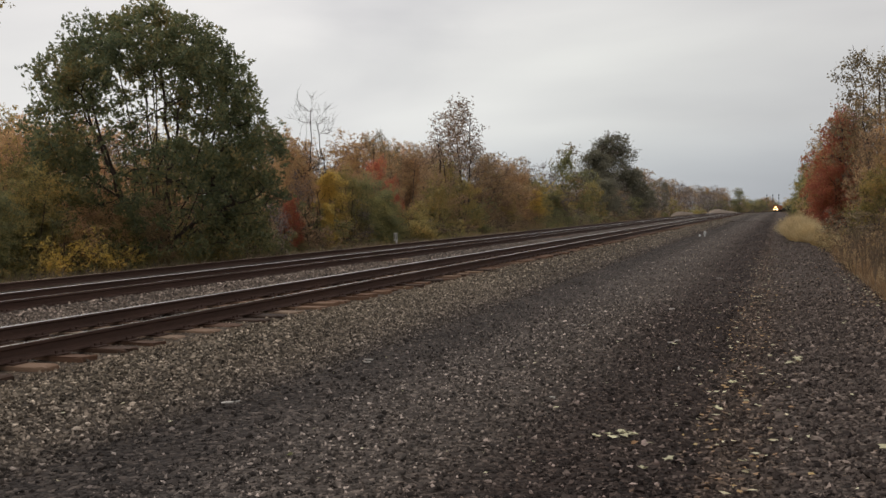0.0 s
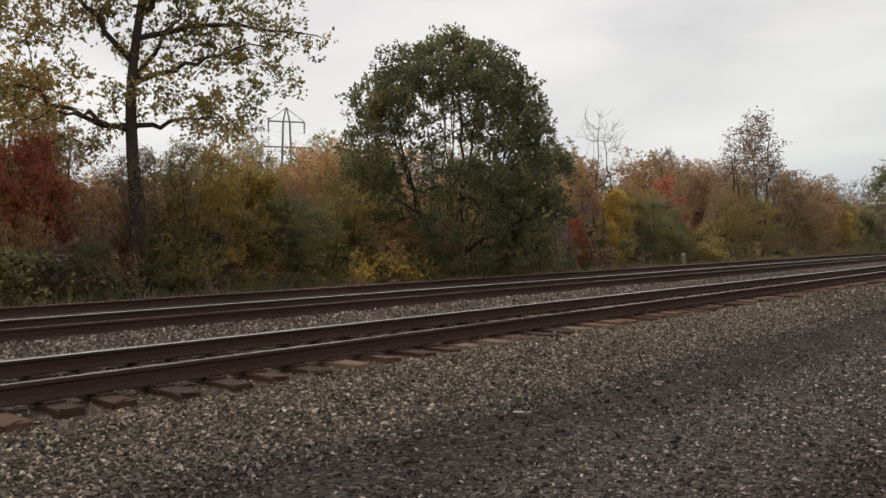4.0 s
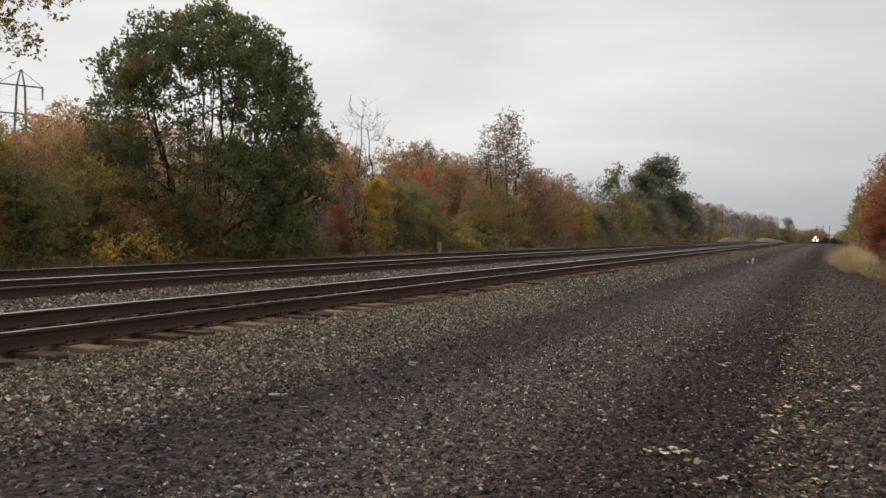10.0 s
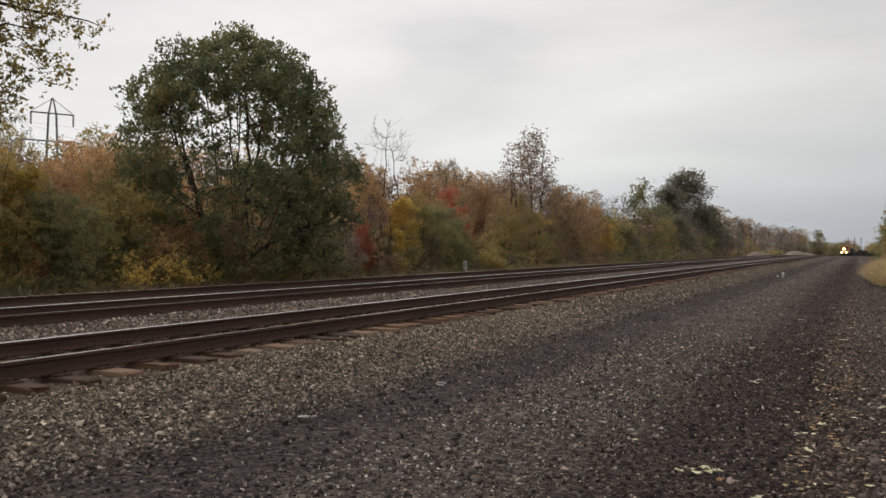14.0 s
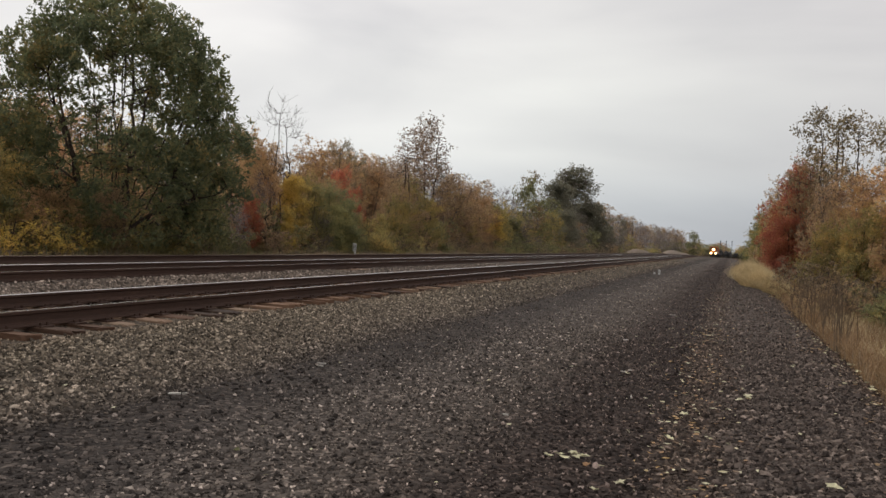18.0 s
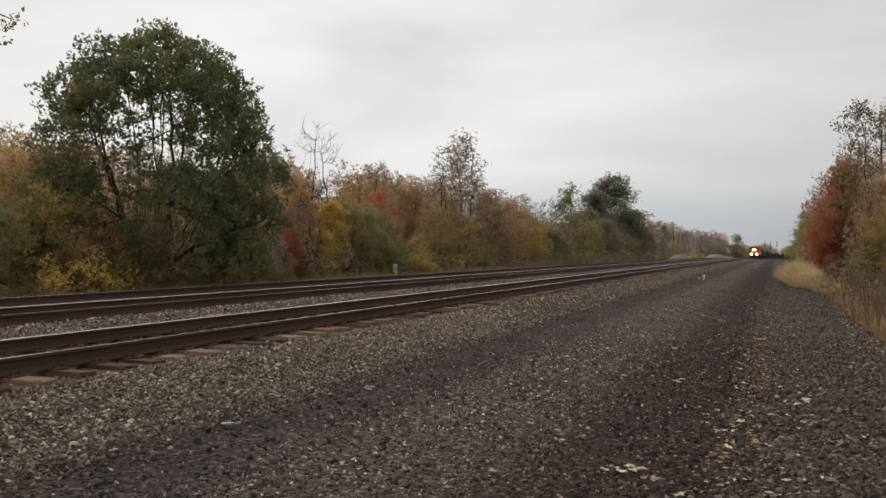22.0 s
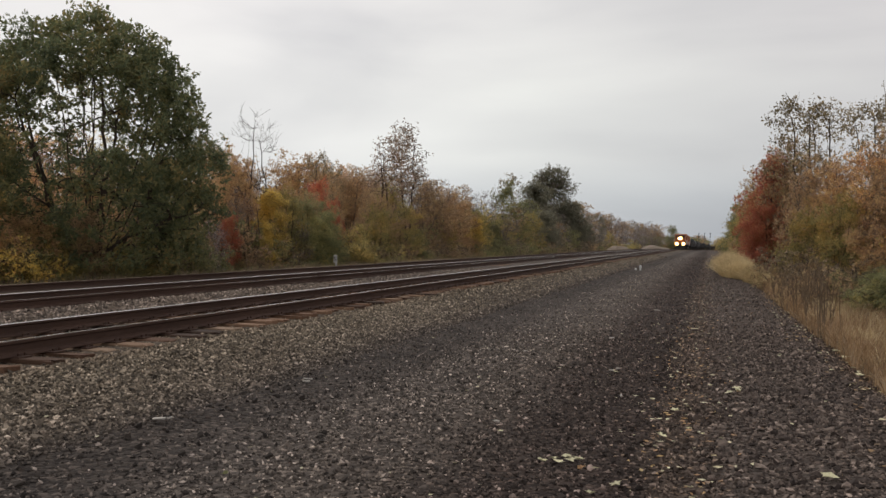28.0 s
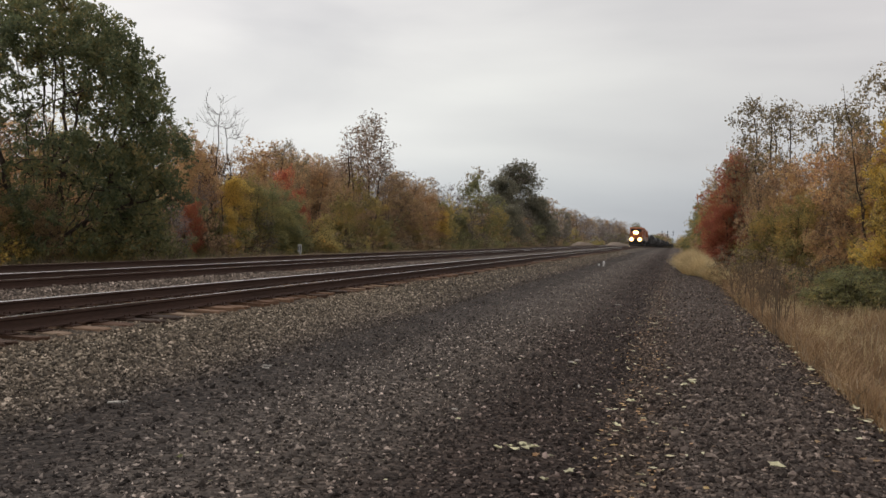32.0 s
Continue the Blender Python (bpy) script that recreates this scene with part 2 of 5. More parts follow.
LOOSE_ROAD = stone_material("loose_road_gravel", [(0.0, (0.030, 0.030, 0.030)), (0.4, (0.080, 0.079, 0.077)), (0.75, (0.155, 0.153, 0.147)), (0.93, (0.32, 0.314, 0.30)), (1.0, (0.74, 0.73, 0.71))], True)
VERGESTONE = stone_material("brown_gravel", [(0.0, (0.030, 0.028, 0.028)), (0.4, (0.076, 0.072, 0.071)), (0.75, (0.140, 0.134, 0.129)), (0.94, (0.215, 0.207, 0.197)), (1.0, (0.42, 0.405, 0.385))])
LOOSE_VERGE = stone_material("loose_brown_gravel", [(0.0, (0.030, 0.028, 0.028)), (0.4, (0.076, 0.072, 0.071)), (0.75, (0.140, 0.134, 0.129)), (0.94, (0.215, 0.207, 0.197)), (1.0, (0.42, 0.405, 0.385))], True)
RUST = surface("rusted_rail_steel", [(0.3, (0.046, 0.028, 0.021)), (0.55, (0.078, 0.045, 0.033)), (0.75, (0.124, 0.070, 0.051))], 3, 45, 0.8, 0.25, 0.3, 0.003, (1, 0.2, 1))
POLISH = surface("worn_rail_head", [(0.3, (0.56, 0.53, 0.51)), (0.6, (0.74, 0.71, 0.69)), (0.75, (0.60, 0.53, 0.48))], 2, 30, 0.24, 0.9, 0.1, 0.001, (1, 0.05, 1))
DULLHEAD = surface("tarnished_rail_head", [(0.3, (0.320, 0.248, 0.189)), (0.6, (0.448, 0.357, 0.275)), (0.75, (0.352, 0.264, 0.203))], 2, 30, 0.5, 0.5, 0.1, 0.001, (1, 0.05, 1))
TIE = surface("weathered_tie_wood", [(0.15, (0.042, 0.026, 0.018)), (0.45, (0.115, 0.063, 0.039)), (0.7, (0.195, 0.112, 0.068)), (0.95, (0.25, 0.18, 0.125))], 4, 60, 0.9, 0, 0.6, 0.01, (0.15, 1, 1), pieces="object")
BARK = surface("bark", [(0.3, (0.046, 0.035, 0.027)), (0.6, (0.098, 0.075, 0.060)), (0.8, (0.143, 0.119, 0.100))], 2, 25, 0.95, 0, 0.8, 0.02, (4, 4, 1))
GREYBARK = surface("grey_bark", [(0.3, (0.08, 0.07, 0.062)), (0.6, (0.14, 0.125, 0.115)), (0.8, (0.20, 0.185, 0.17))], 2, 25, 0.95, 0, 0.6, 0.02, (4, 4, 1))
OAK_LEAF = leaf_material("oak_leaves", [(0.1, (0.105, 0.126, 0.075)), (0.45, (0.168, 0.190, 0.097)), (0.7, (0.245, 0.235, 0.108)), (1.0, (0.40, 0.28, 0.115))])
DARK_LEAF = leaf_material("dark_leaves", [(0.1, (0.15, 0.148, 0.115)), (0.5, (0.245, 0.235, 0.17)), (0.95, (0.34, 0.30, 0.20))])
OLIVE_LEAF = leaf_material("olive_leaves", [(0.1, (0.205, 0.195, 0.10)), (0.45, (0.39, 0.34, 0.14)), (0.7, (0.58, 0.43, 0.155)), (0.95, (0.78, 0.48, 0.16))])
THIN_LEAF = leaf_material("dull_thin_leaves", [(0.1, (0.17, 0.145, 0.095)), (0.5, (0.30, 0.245, 0.145)), (0.95, (0.45, 0.32, 0.17))])
GREY_LEAF = leaf_material("withered_grey_leaves", [(0.1, (0.180, 0.146, 0.135)), (0.5, (0.314, 0.264, 0.240)), (0.9, (0.444, 0.382, 0.328))])
GREEN_LEAF = leaf_material("green_leaves", [(0.1, (0.165, 0.168, 0.10)), (0.5, (0.285, 0.29, 0.14)), (0.9, (0.54, 0.43, 0.17))])
YELLOW_LEAF = leaf_material("yellow_leaves", [(0.1, (0.28, 0.22, 0.10)), (0.45, (0.62, 0.46, 0.13)), (0.7, (0.76, 0.56, 0.15)), (0.95, (0.62, 0.38, 0.13))])
ORANGE_LEAF = leaf_material("orange_leaves", [(0.1, (0.34, 0.225, 0.145)), (0.45, (0.60, 0.375, 0.205)), (0.7, (0.72, 0.50, 0.235)), (0.95, (0.54, 0.46, 0.24))])
RED_LEAF = leaf_material("red_leaves", [(0.1, (0.27, 0.12, 0.085)), (0.45, (0.56, 0.175, 0.115)), (0.7, (0.61, 0.28, 0.14)), (0.95, (0.48, 0.37, 0.16))])
RUSSET_LEAF = leaf_material("russet_leaves", [(0.1, (0.23, 0.17, 0.12)), (0.45, (0.43, 0.29, 0.175)), (0.7, (0.55, 0.385, 0.205)), (0.95, (0.47, 0.42, 0.21))])
BROWN_LEAF = leaf_material("brown_leaves", [(0.1, (0.16, 0.115, 0.085)), (0.5, (0.32, 0.225, 0.16)), (0.9, (0.50, 0.37, 0.26))])
STRAW = leaf_material("straw_grass", [(0.1, (0.37, 0.28, 0.155)), (0.5, (0.66, 0.52, 0.29)), (0.9, (0.88, 0.74, 0.45))], 0.2)
WEED = leaf_material("dull_weeds", [(0.1, (0.157, 0.124, 0.085)), (0.5, (0.288, 0.222, 0.145)), (0.9, (0.498, 0.370, 0.241))], 0.2)
RUSTGRASS = leaf_material("tawny_grass", [(0.1, (0.155, 0.092, 0.050)), (0.5, (0.30, 0.19, 0.10)), (0.9, (0.43, 0.30, 0.165))], 0.2)
PALELEAF = leaf_material("fallen_pale_leaves", [(0.1, (0.52, 0.48, 0.28)), (0.5, (0.68, 0.64, 0.44)), (0.9, (0.60, 0.46, 0.28))], 0.1)
STEEL = surface("galvanised_steel", [(0.3, (0.16, 0.165, 0.17)), (0.7, (0.28, 0.285, 0.29))], 1, 20, 0.6, 0.4, 0.1, 0.005)
SAND = surface("pale_sand", [(0.3, (0.195, 0.151, 0.112)), (0.7, (0.300, 0.238, 0.182))], 0.3, 6, 0.95, 0, 0.5, 0.05)
BLACKPAINT = surface("grimy_black_paint", [(0.3, (0.018, 0.018, 0.019)), (0.7, (0.045, 0.042, 0.04))], 0.6, 9, 0.6, 0, 0.1, 0.005)
ORANGEPAINT = surface("grimy_orange_paint", [(0.3, (0.27, 0.092, 0.045)), (0.7, (0.43, 0.16, 0.065))], 0.6, 9, 0.55, 0, 0.1, 0.005)
GREYPAINT = surface("grimy_grey_paint", [(0.3, (0.045, 0.042, 0.04)), (0.7, (0.085, 0.08, 0.076))], 0.5, 9, 0.6, 0, 0.1, 0.005)
WHITEPAINT = surface("faded_white_paint", [(0.3, (0.52, 0.52, 0.50)), (0.7, (0.68, 0.68, 0.66))], 3, 30, 0.6, 0, 0.1, 0.003)
DARKGLASS = surface("dark_windshield", [(0.3, (0.01, 0.011, 0.012)), (0.7, (0.02, 0.021, 0.022))], 1, 9, 0.1, 0, 0.0, 0.001, spec=0.5)
HEADLIGHT = glow("headlight_glass", (1.0, 0.80, 0.40), 11.0)
# orange glow of the discs that stand in for the lamps' glare
LAMP_GLARE = glow("lamp_glare", (1.0, 0.55, 0.17), 3.5)
CHIP = surface("bleached_wood", [(0.3, (0.38, 0.35, 0.31)), (0.7, (0.55, 0.52, 0.47))], 5, 60, 0.9, 0, 0.3, 0.002)
PAPER = surface("white_paper", [(0.3, (0.72, 0.72, 0.71)), (0.7, (0.84, 0.84, 0.83))], 5, 60, 0.8, 0, 0.2, 0.002)
DRYSTALK = surface("dry_stalk", [(0.3, (0.11, 0.078, 0.050)), (0.7, (0.22, 0.16, 0.105))], 3, 25, 0.95, 0, 0.4, 0.005)

# ---- building helpers ----


def part(name, bm, material, parent=None, label=""):
    me = bpy.data.meshes.new(name)
    bm.to_mesh(me)
    bm.free()
    me.materials.append(material)
    ob = new(name, me)
    ob.parent = parent
    if label:
        tagged(ob, label)
    return ob


def mesh_object(name, verts, faces, material, parent=None, smooth=False):
    me = bpy.data.meshes.new(name)
    me.from_pydata(verts, [], faces)
    me.polygons.foreach_set("use_smooth", [smooth] * len(me.polygons))
    mats = material if isinstance(material, (list, tuple)) else [material]
    for x in mats:
        me.materials.append(x)
    ob = new(name, me)
    ob.parent = parent
    return ob


def quick_mesh(name, verts, faces, material, parent=None):
    """A mesh from arrays: verts (n, 3), faces (m, k) all of one size."""
    verts, faces = np.asarray(verts, np.float32), np.asarray(faces, np.int32)
    me = bpy.data.meshes.new(name)
    k = faces.shape[1]
    me.vertices.add(len(verts))
    me.vertices.foreach_set("co", verts.ravel())
    me.loops.add(faces.size)
    me.loops.foreach_set("vertex_index", faces.ravel())
    me.polygons.add(len(faces))
    me.polygons.foreach_set("loop_start", np.arange(0, faces.size, k, dtype=np.int32))
    me.update(calc_edges=True)
    me.polygons.foreach_set("use_smooth", np.zeros(len(faces), dtype=bool))
    me.materials.append(material)
    ob = new(name, me)
    ob.parent = parent
    return ob


def box(bm, size, centre, bevel=0.0, turn=None):
    m = Matrix.Translation(centre) @ (turn or Matrix()) @ Matrix.Diagonal((*size, 1))
    r = bmesh.ops.create_cube(bm, size=1.0, matrix=m)
    if bevel:
        edges = list({e for v in r["verts"] for e in v.link_edges})
        bmesh.ops.bevel(bm, geom=edges, offset=bevel, segments=1, affect="EDGES", profile=0.5)
    return bm


def rod(bm, a, b, r1, r2=None, sides=8):
    a, b = Vector(a), Vector(b)
    d = b - a
    m = Matrix.Translation((a + b) / 2) @ d.to_track_quat("Z", "Y").to_matrix().to_4x4()
    bmesh.ops.create_cone(bm, cap_ends=True, segments=sides, radius1=r1, radius2=r1 if r2 is None else r2, depth=d.length, matrix=m)
    return bm


def tubes(paths, sides=5):
    """Tapered tubes: paths is a list of (points (n, 3), radii (n,)). Gives verts and quads."""
    vs, fs, base = [], [], 0
    for pts, rad in paths:
        pts = np.asarray(pts)
        n = len(pts)
        d = np.gradient(pts, axis=0)
        d /= np.linalg.norm(d, axis=1)[:, None] + 1e-9
        ref = np.where(np.abs(d[:, 2:3]) > 0.9, np.array([[1.0, 0, 0]]), np.array([[0, 0, 1.0]]))
        u = np.cross(d, ref)
        u /= np.linalg.norm(u, axis=1)[:, None] + 1e-9
        w = np.cross(d, u)
        a = np.arange(sides) * 2 * math.pi / sides
        ring = pts[:, None, :] + np.asarray(rad)[:, None, None] * (np.cos(a)[None, :, None] * u[:, None, :] + np.sin(a)[None, :, None] * w[:, None, :])
        vs.append(ring.reshape(-1, 3))
        i = np.arange(n - 1)[:, None] * sides
        k = np.arange(sides)[None, :]
        k2 = (k + 1) % sides
        f = np.stack([i + k, i + k2, i + sides + k2, i + sides + k], -1).reshape(-1, 4) + base
        fs.append(f)
        base += n * sides
    return np.concatenate(vs), np.concatenate(fs)


def leaves(points, size, g, droop=0.3, narrow=0.62):
    """A pointed, slightly folded leaf of two triangles' quads at each point, turned at random."""
    n = len(points)
    d = g.normal(size=(n, 3))
    d[:, 2] -= droop
    d /= np.linalg.norm(d, axis=1)[:, None]
    r = g.normal(size=(n, 3))
    s = np.cross(d, r)
    s /= np.linalg.norm(s, axis=1)[:, None] + 1e-9
    nn = np.cross(d, s)
    L = (size * g.uniform(0.6, 1.35, n))[:, None]
    w = L * narrow * 0.5
    p = np.asarray(points)
    v = np.stack([p, p + d * L * 0.45 + s * w + nn * L * 0.12, p + d * L, p + d * L * 0.45 - s * w + nn * L * 0.12], 1).reshape(-1, 3)
    f = np.arange(4 * n).reshape(n, 4)
    return v, f


def bezier(a, b, c, n):
    u = np.linspace(0, 1, n)[:, None]
    return (1 - u) ** 2 * a + 2 * u * (1 - u) * b + u ** 2 * c


def in_crown(blobs, g, n, shell=0.55):
    """Points in a union of ellipsoids (x, y, z, rx, ry, rz), more of them towards the outside."""
    vol = np.array([b[3] * b[4] * b[5] for b in blobs])
    pick = g.choice(len(blobs), n, p=vol / vol.sum())
    d = g.normal(size=(n, 3))
    d /= np.linalg.norm(d, axis=1)[:, None]
    r = g.uniform(shell ** 3, 1, n) ** (1 / 3)
    B = np.array(blobs)[pick]
    return B[:, :3] + d * r[:, None] * B[:, 3:]


def branching(stems, goals, g, tip=0.006, trunk=0.2, seg=0.45, floor=0.0, jitter=0.05):
    """Branches grow from the stems to the goals, nearest first, each from the best node so far.
    Radii follow the number of tips that a node carries. Gives the tapered paths and the outer nodes with their ways."""
    cap = sum(len(p) for p in stems) + len(goals) * 7 + 8
    P, up, T = np.zeros((cap, 3)), np.full(cap, -1), np.zeros((cap, 3))
    open_ = np.zeros(cap, bool)
    chains, n = [], 0
    for p in stems:
        ids = list(range(n, n + len(p)))
        P[n:n + len(p)] = p
        up[n + 1:n + len(p)] = ids[:-1]
        T[n:n + len(p)] = np.gradient(p, axis=0)
        open_[n:n + len(p)] = p[:, 2] >= floor
        open_[n + len(p) - 1] = True
        chains.append(ids)
        n += len(p)
    T[:n] /= np.linalg.norm(T[:n], axis=1)[:, None] + 1e-9
    base = P[:n].copy()
    near = np.array([np.min(np.linalg.norm(base - q, axis=1)) for q in goals])
    outer = []
    for p in goals[np.argsort(near)]:
        v = p - P[:n]
        d = np.linalg.norm(v, axis=1) + 1e-6
        along = np.sum(v * T[:n], axis=1) / d
        cost = d * (1.35 - 0.35 * along) + 0.7 * np.maximum(0, -v[:, 2]) + np.where(open_[:n], 0, 1e3)
        j = int(np.argmin(cost))
        L = d[j]
        if L < 0.06:
            continue
        k = int(min(6, max(2, round(L / seg))))
        mid = P[j] + T[j] * L * 0.35 + v[j] * 0.2 + np.array([0, 0, L * g.uniform(-0.02, 0.14)])
        q = bezier(P[j], mid, p, k + 1)[1:]
        q[:-1] += g.normal(0, jitter * L, (k - 1, 3))
        ids = list(range(n, n + k))
        P[n:n + k] = q
        up[n], up[n + 1:n + k] = j, ids[:-1]
        T[n:n + k] = np.diff(np.vstack([P[j], q]), axis=0)
        T[n:n + k] /= np.linalg.norm(T[n:n + k], axis=1)[:, None] + 1e-9
        open_[n:n + k] = True
        chains.append([j] + ids)
        outer += ids[-2:]
        n += k
    load = np.zeros(n)
    kids = np.zeros(n, int)
    np.add.at(kids, up[:n][up[:n] >= 0], 1)
    load[kids == 0] = 1
    for i in range(n - 1, -1, -1):
        if up[i] >= 0:
            load[up[i]] += load[i]
    rad = np.minimum(trunk, tip * np.maximum(load, 1) ** 0.52)
    paths = []
    for c, ids in enumerate(chains):
        r = rad[ids].copy()
        if c >= len(stems):
            r[0] = r[1]
        else:
            r[0] *= 1.3
        paths.append((P[ids], r))
    return paths, P[outer], T[outer]


def wood_mesh(paths, bark, root):
    thick = [p for p in paths if p[1].max() > 0.02]
    thin = [p for p in paths if p[1].max() <= 0.02]
    v, f = tubes(thick, 6) if thick else (np.zeros((0, 3)), np.zeros((0, 4), int))
    if thin:
        v2, f2 = tubes(thin, 3)
        v, f = np.concatenate([v, v2]), np.concatenate([f, f2 + len(v)])
    ob = quick_mesh("trunk", v, f, bark, root)
    ob.data.polygons.foreach_set("use_smooth", [True] * len(ob.data.polygons))


def foliage(ends, ways, g, per, leaf, spread, clump, narrow=0.62, thin=None):
    """Sprays of leaves about the twig ends: each spray fans out along the twig's way."""
    k = np.maximum(0, per / clump / 2 * g.uniform(0.25, 1.75, len(ends)) + g.uniform(0, 1, len(ends))).astype(int)
    c, w = np.repeat(ends, k, axis=0), np.repeat(ways, k, axis=0)
    c = c + np.clip(g.normal(0, 1, c.shape), -1.8, 1.8) * spread * np.array([1, 1, 0.8])
    if thin is not None:
        keep = thin(c)
        c, w = c[keep], w[keep]
    m = g.integers(max(1, clump // 2), clump * 3 // 2 + 1, len(c))
    c, w = np.repeat(c, m, axis=0), np.repeat(w, m, axis=0)
    n = len(c)
    d = w * 0.5 + g.normal(0, 0.75, (n, 3)) + np.array([0, 0, -0.1])
    d /= np.linalg.norm(d, axis=1)[:, None] + 1e-9
    s = np.cross(d, g.normal(0, 0.8, (n, 3)) + np.array([0, 0, 0.9]))
    s /= np.linalg.norm(s, axis=1)[:, None] + 1e-9
    nn = np.cross(d, s)
    L = (leaf * g.uniform(0.6, 1.35, n))[:, None]
    wd = L * narrow * 0.5
    p = c + d * L * 0.15 + g.normal(0, 0.35, (n, 3)) * leaf
    v = np.stack([p, p + d * L * 0.5 + s * wd + nn * L * 0.13, p + d * L - nn * L * 0.06, p + d * L * 0.5 - s * wd + nn * L * 0.13], 1).reshape(-1, 3)
    return v, np.arange(4 * n).reshape(n, 4)


def hole_filter(holes, g, p=0.45):
    def keep(c):
        ok = np.ones(len(c), bool)
        for h in holes:
            inside = ((c[:, 0] - h[0]) / h[3]) ** 2 + ((c[:, 1] - h[1]) / h[4]) ** 2 + ((c[:, 2] - h[2]) / h[5]) ** 2 < 1
            ok &= ~(inside & (g.random(len(c)) < (h[6] if len(h) > 6 else p)))
        return ok
    return keep


def tree(name, height, blobs, leaf_mat, seed, twigs=90, per=60, leaf=0.14, spread=0.35, trunk=0.18, fork=0.25, bark=None, lean=(0, 0), stems=1, bare=0, kind_label="", category="tree", fan=0.07, clump=6, tip=0.0055, narrow=0.62):
    """A tree in its own space: tapered stems, limbs and twigs, and leaves gathered about the twig ends."""
    g = np.random.default_rng(seed)
    lines = []
    for s in range(stems):
        foot = np.array([g.normal(0, 0.22), g.normal(0, 0.22), -0.25]) if stems > 1 else np.array([0, 0, -0.25])
        head = np.array([lean[0], lean[1], height * g.uniform(0.74, 0.9)])
        if stems > 1:
            head = head + g.normal(0, 1, 3) * np.array([height * fan, height * fan, 0])
        mid = foot * 0.6 + head * 0.4 + g.normal(0, height * 0.025, 3)
        p = bezier(foot, mid, head, 13)
        p[1:-1] += g.normal(0, height * 0.005, (11, 3))
        lines.append(p)
    goals = in_crown(blobs, g, twigs, 0.3)
    goals = goals[goals[:, 2] > 0.12]
    paths, ends, ways = branching(lines, goals, g, tip, trunk, height * 0.075, fork * height * 0.6)
    for i in range(bare * len(ends) // 2):
        j = g.integers(0, len(ends))
        e = ends[j] + ways[j] * spread * g.uniform(0.4, 1.2) + g.normal(0, 0.45, 3) * spread + np.array([0, 0, spread * 0.6])
        paths.append((np.stack([ends[j], (ends[j] + e) / 2 + g.normal(0, 0.04, 3), e]), np.array([0.008, 0.006, 0.003])))
    root = tagged(new(name), kind_label, category)
    wood_mesh(paths, bark or BARK, root)
    if per:
        v, f = foliage(ends, ways, g, per, leaf, spread, clump, narrow)
        quick_mesh("crown", v, f, leaf_mat, root)
    return root


def stand(ob, x, y, z=0.0, turn=0.0, size=1.0):
    ob.matrix_basis = pose(x, y, z, 0, 0, turn) @ Matrix.Scale(size, 4)
    return ob


def again(ob, x, y, z=0.0, turn=0.0, size=1.0, tall=1.0):
    """A further plant like ob."""
    c = copy_thing(ob, Matrix())
    c.matrix_basis = pose(x, y, z, 0, 0, turn) @ Matrix.Diagonal((size, size, size * tall, 1))
    return c


def rand_stones(n, lo, hi, g, flat=0.65, ico=True):
    """Broken stones: verts (n, 12 or 6, 3) about the origin, and the faces of one."""
    if ico:
        p = (1 + 5 ** 0.5) / 2
        b = np.array([(-1, p, 0), (1, p, 0), (-1, -p, 0), (1, -p, 0), (0, -1, p), (0, 1, p), (0, -1, -p), (0, 1, -p), (p, 0, -1), (p, 0, 1), (-p, 0, -1), (-p, 0, 1)]) / 1.9
        f = np.array([(0, 11, 5), (0, 5, 1), (0, 1, 7), (0, 7, 10), (0, 10, 11), (1, 5, 9), (5, 11, 4), (11, 10, 2), (10, 7, 6), (7, 1, 8), (3, 9, 4), (3, 4, 2), (3, 2, 6), (3, 6, 8), (3, 8, 9), (4, 9, 5), (2, 4, 11), (6, 2, 10), (8, 6, 7), (9, 8, 1)])
    else:
        b = np.array([(1, 0, 0), (-1, 0, 0), (0, 1, 0), (0, -1, 0), (0, 0, 1), (0, 0, -1.0)])
        f = np.array([(0, 2, 4), (2, 1, 4), (1, 3, 4), (3, 0, 4), (2, 0, 5), (1, 2, 5), (3, 1, 5), (0, 3, 5)])
    k = len(b)
    v = b[None] * g.uniform(0.5, 1.4, (n, k, 1)) + g.normal(0, 0.12, (n, k, 3))
    v = v * (g.uniform(0.55, 1.45, (n, 1, 3)) * np.array([1, 1, flat]))
    a = g.uniform(0, 6.283, n)
    tl = g.normal(0, 0.8, n)
    ca, sa, ct, st = np.cos(a), np.sin(a), np.cos(tl), np.sin(tl)
    x, y, z = v[..., 0], v[..., 1], v[..., 2]
    y, z = y * ct[:, None] - z * st[:, None], y * st[:, None] + z * ct[:, None]
    v = np.stack([x * ca[:, None] - y * sa[:, None], x * sa[:, None] + y * ca[:, None], z], -1)
    s = lo * (hi / lo) ** g.uniform(0, 1, n) ** 1.3
    return v * s[:, None, None] * 0.5, f, s


# ---- the ground ----
PROFILE_X = np.array([-3000, -200, -60, -26, -19.5, -17.8, -16.7, -14.7, -14.2, -9.75, -9.3, -6.85, -6.3, -5.5, -4.95, -4.2, -3.2, -2.2, -1.2, -0.5, 0.3, 1.0, 1.65, 2.3, 3.2, 6, 40, 3000.0])
PROFILE_Z = np.array([0, 0, 0, 0, 0.02, 0.10, 0.29, 0.335, 0.335, 0.33, 0.29, 0.28, 0.24, 0.10, 0.0, -0.02, 0.0, 0.02, -0.01, 0.0, 0.12, 0.20, 0.13, -0.12, -0.24, -0.20, 0, 0.0])


def drop(y):
    """Far off the line runs gently downhill."""
    return np.interp(y, [-400, 195, 900, 4000], [0, 0, -4.6, -4.6])


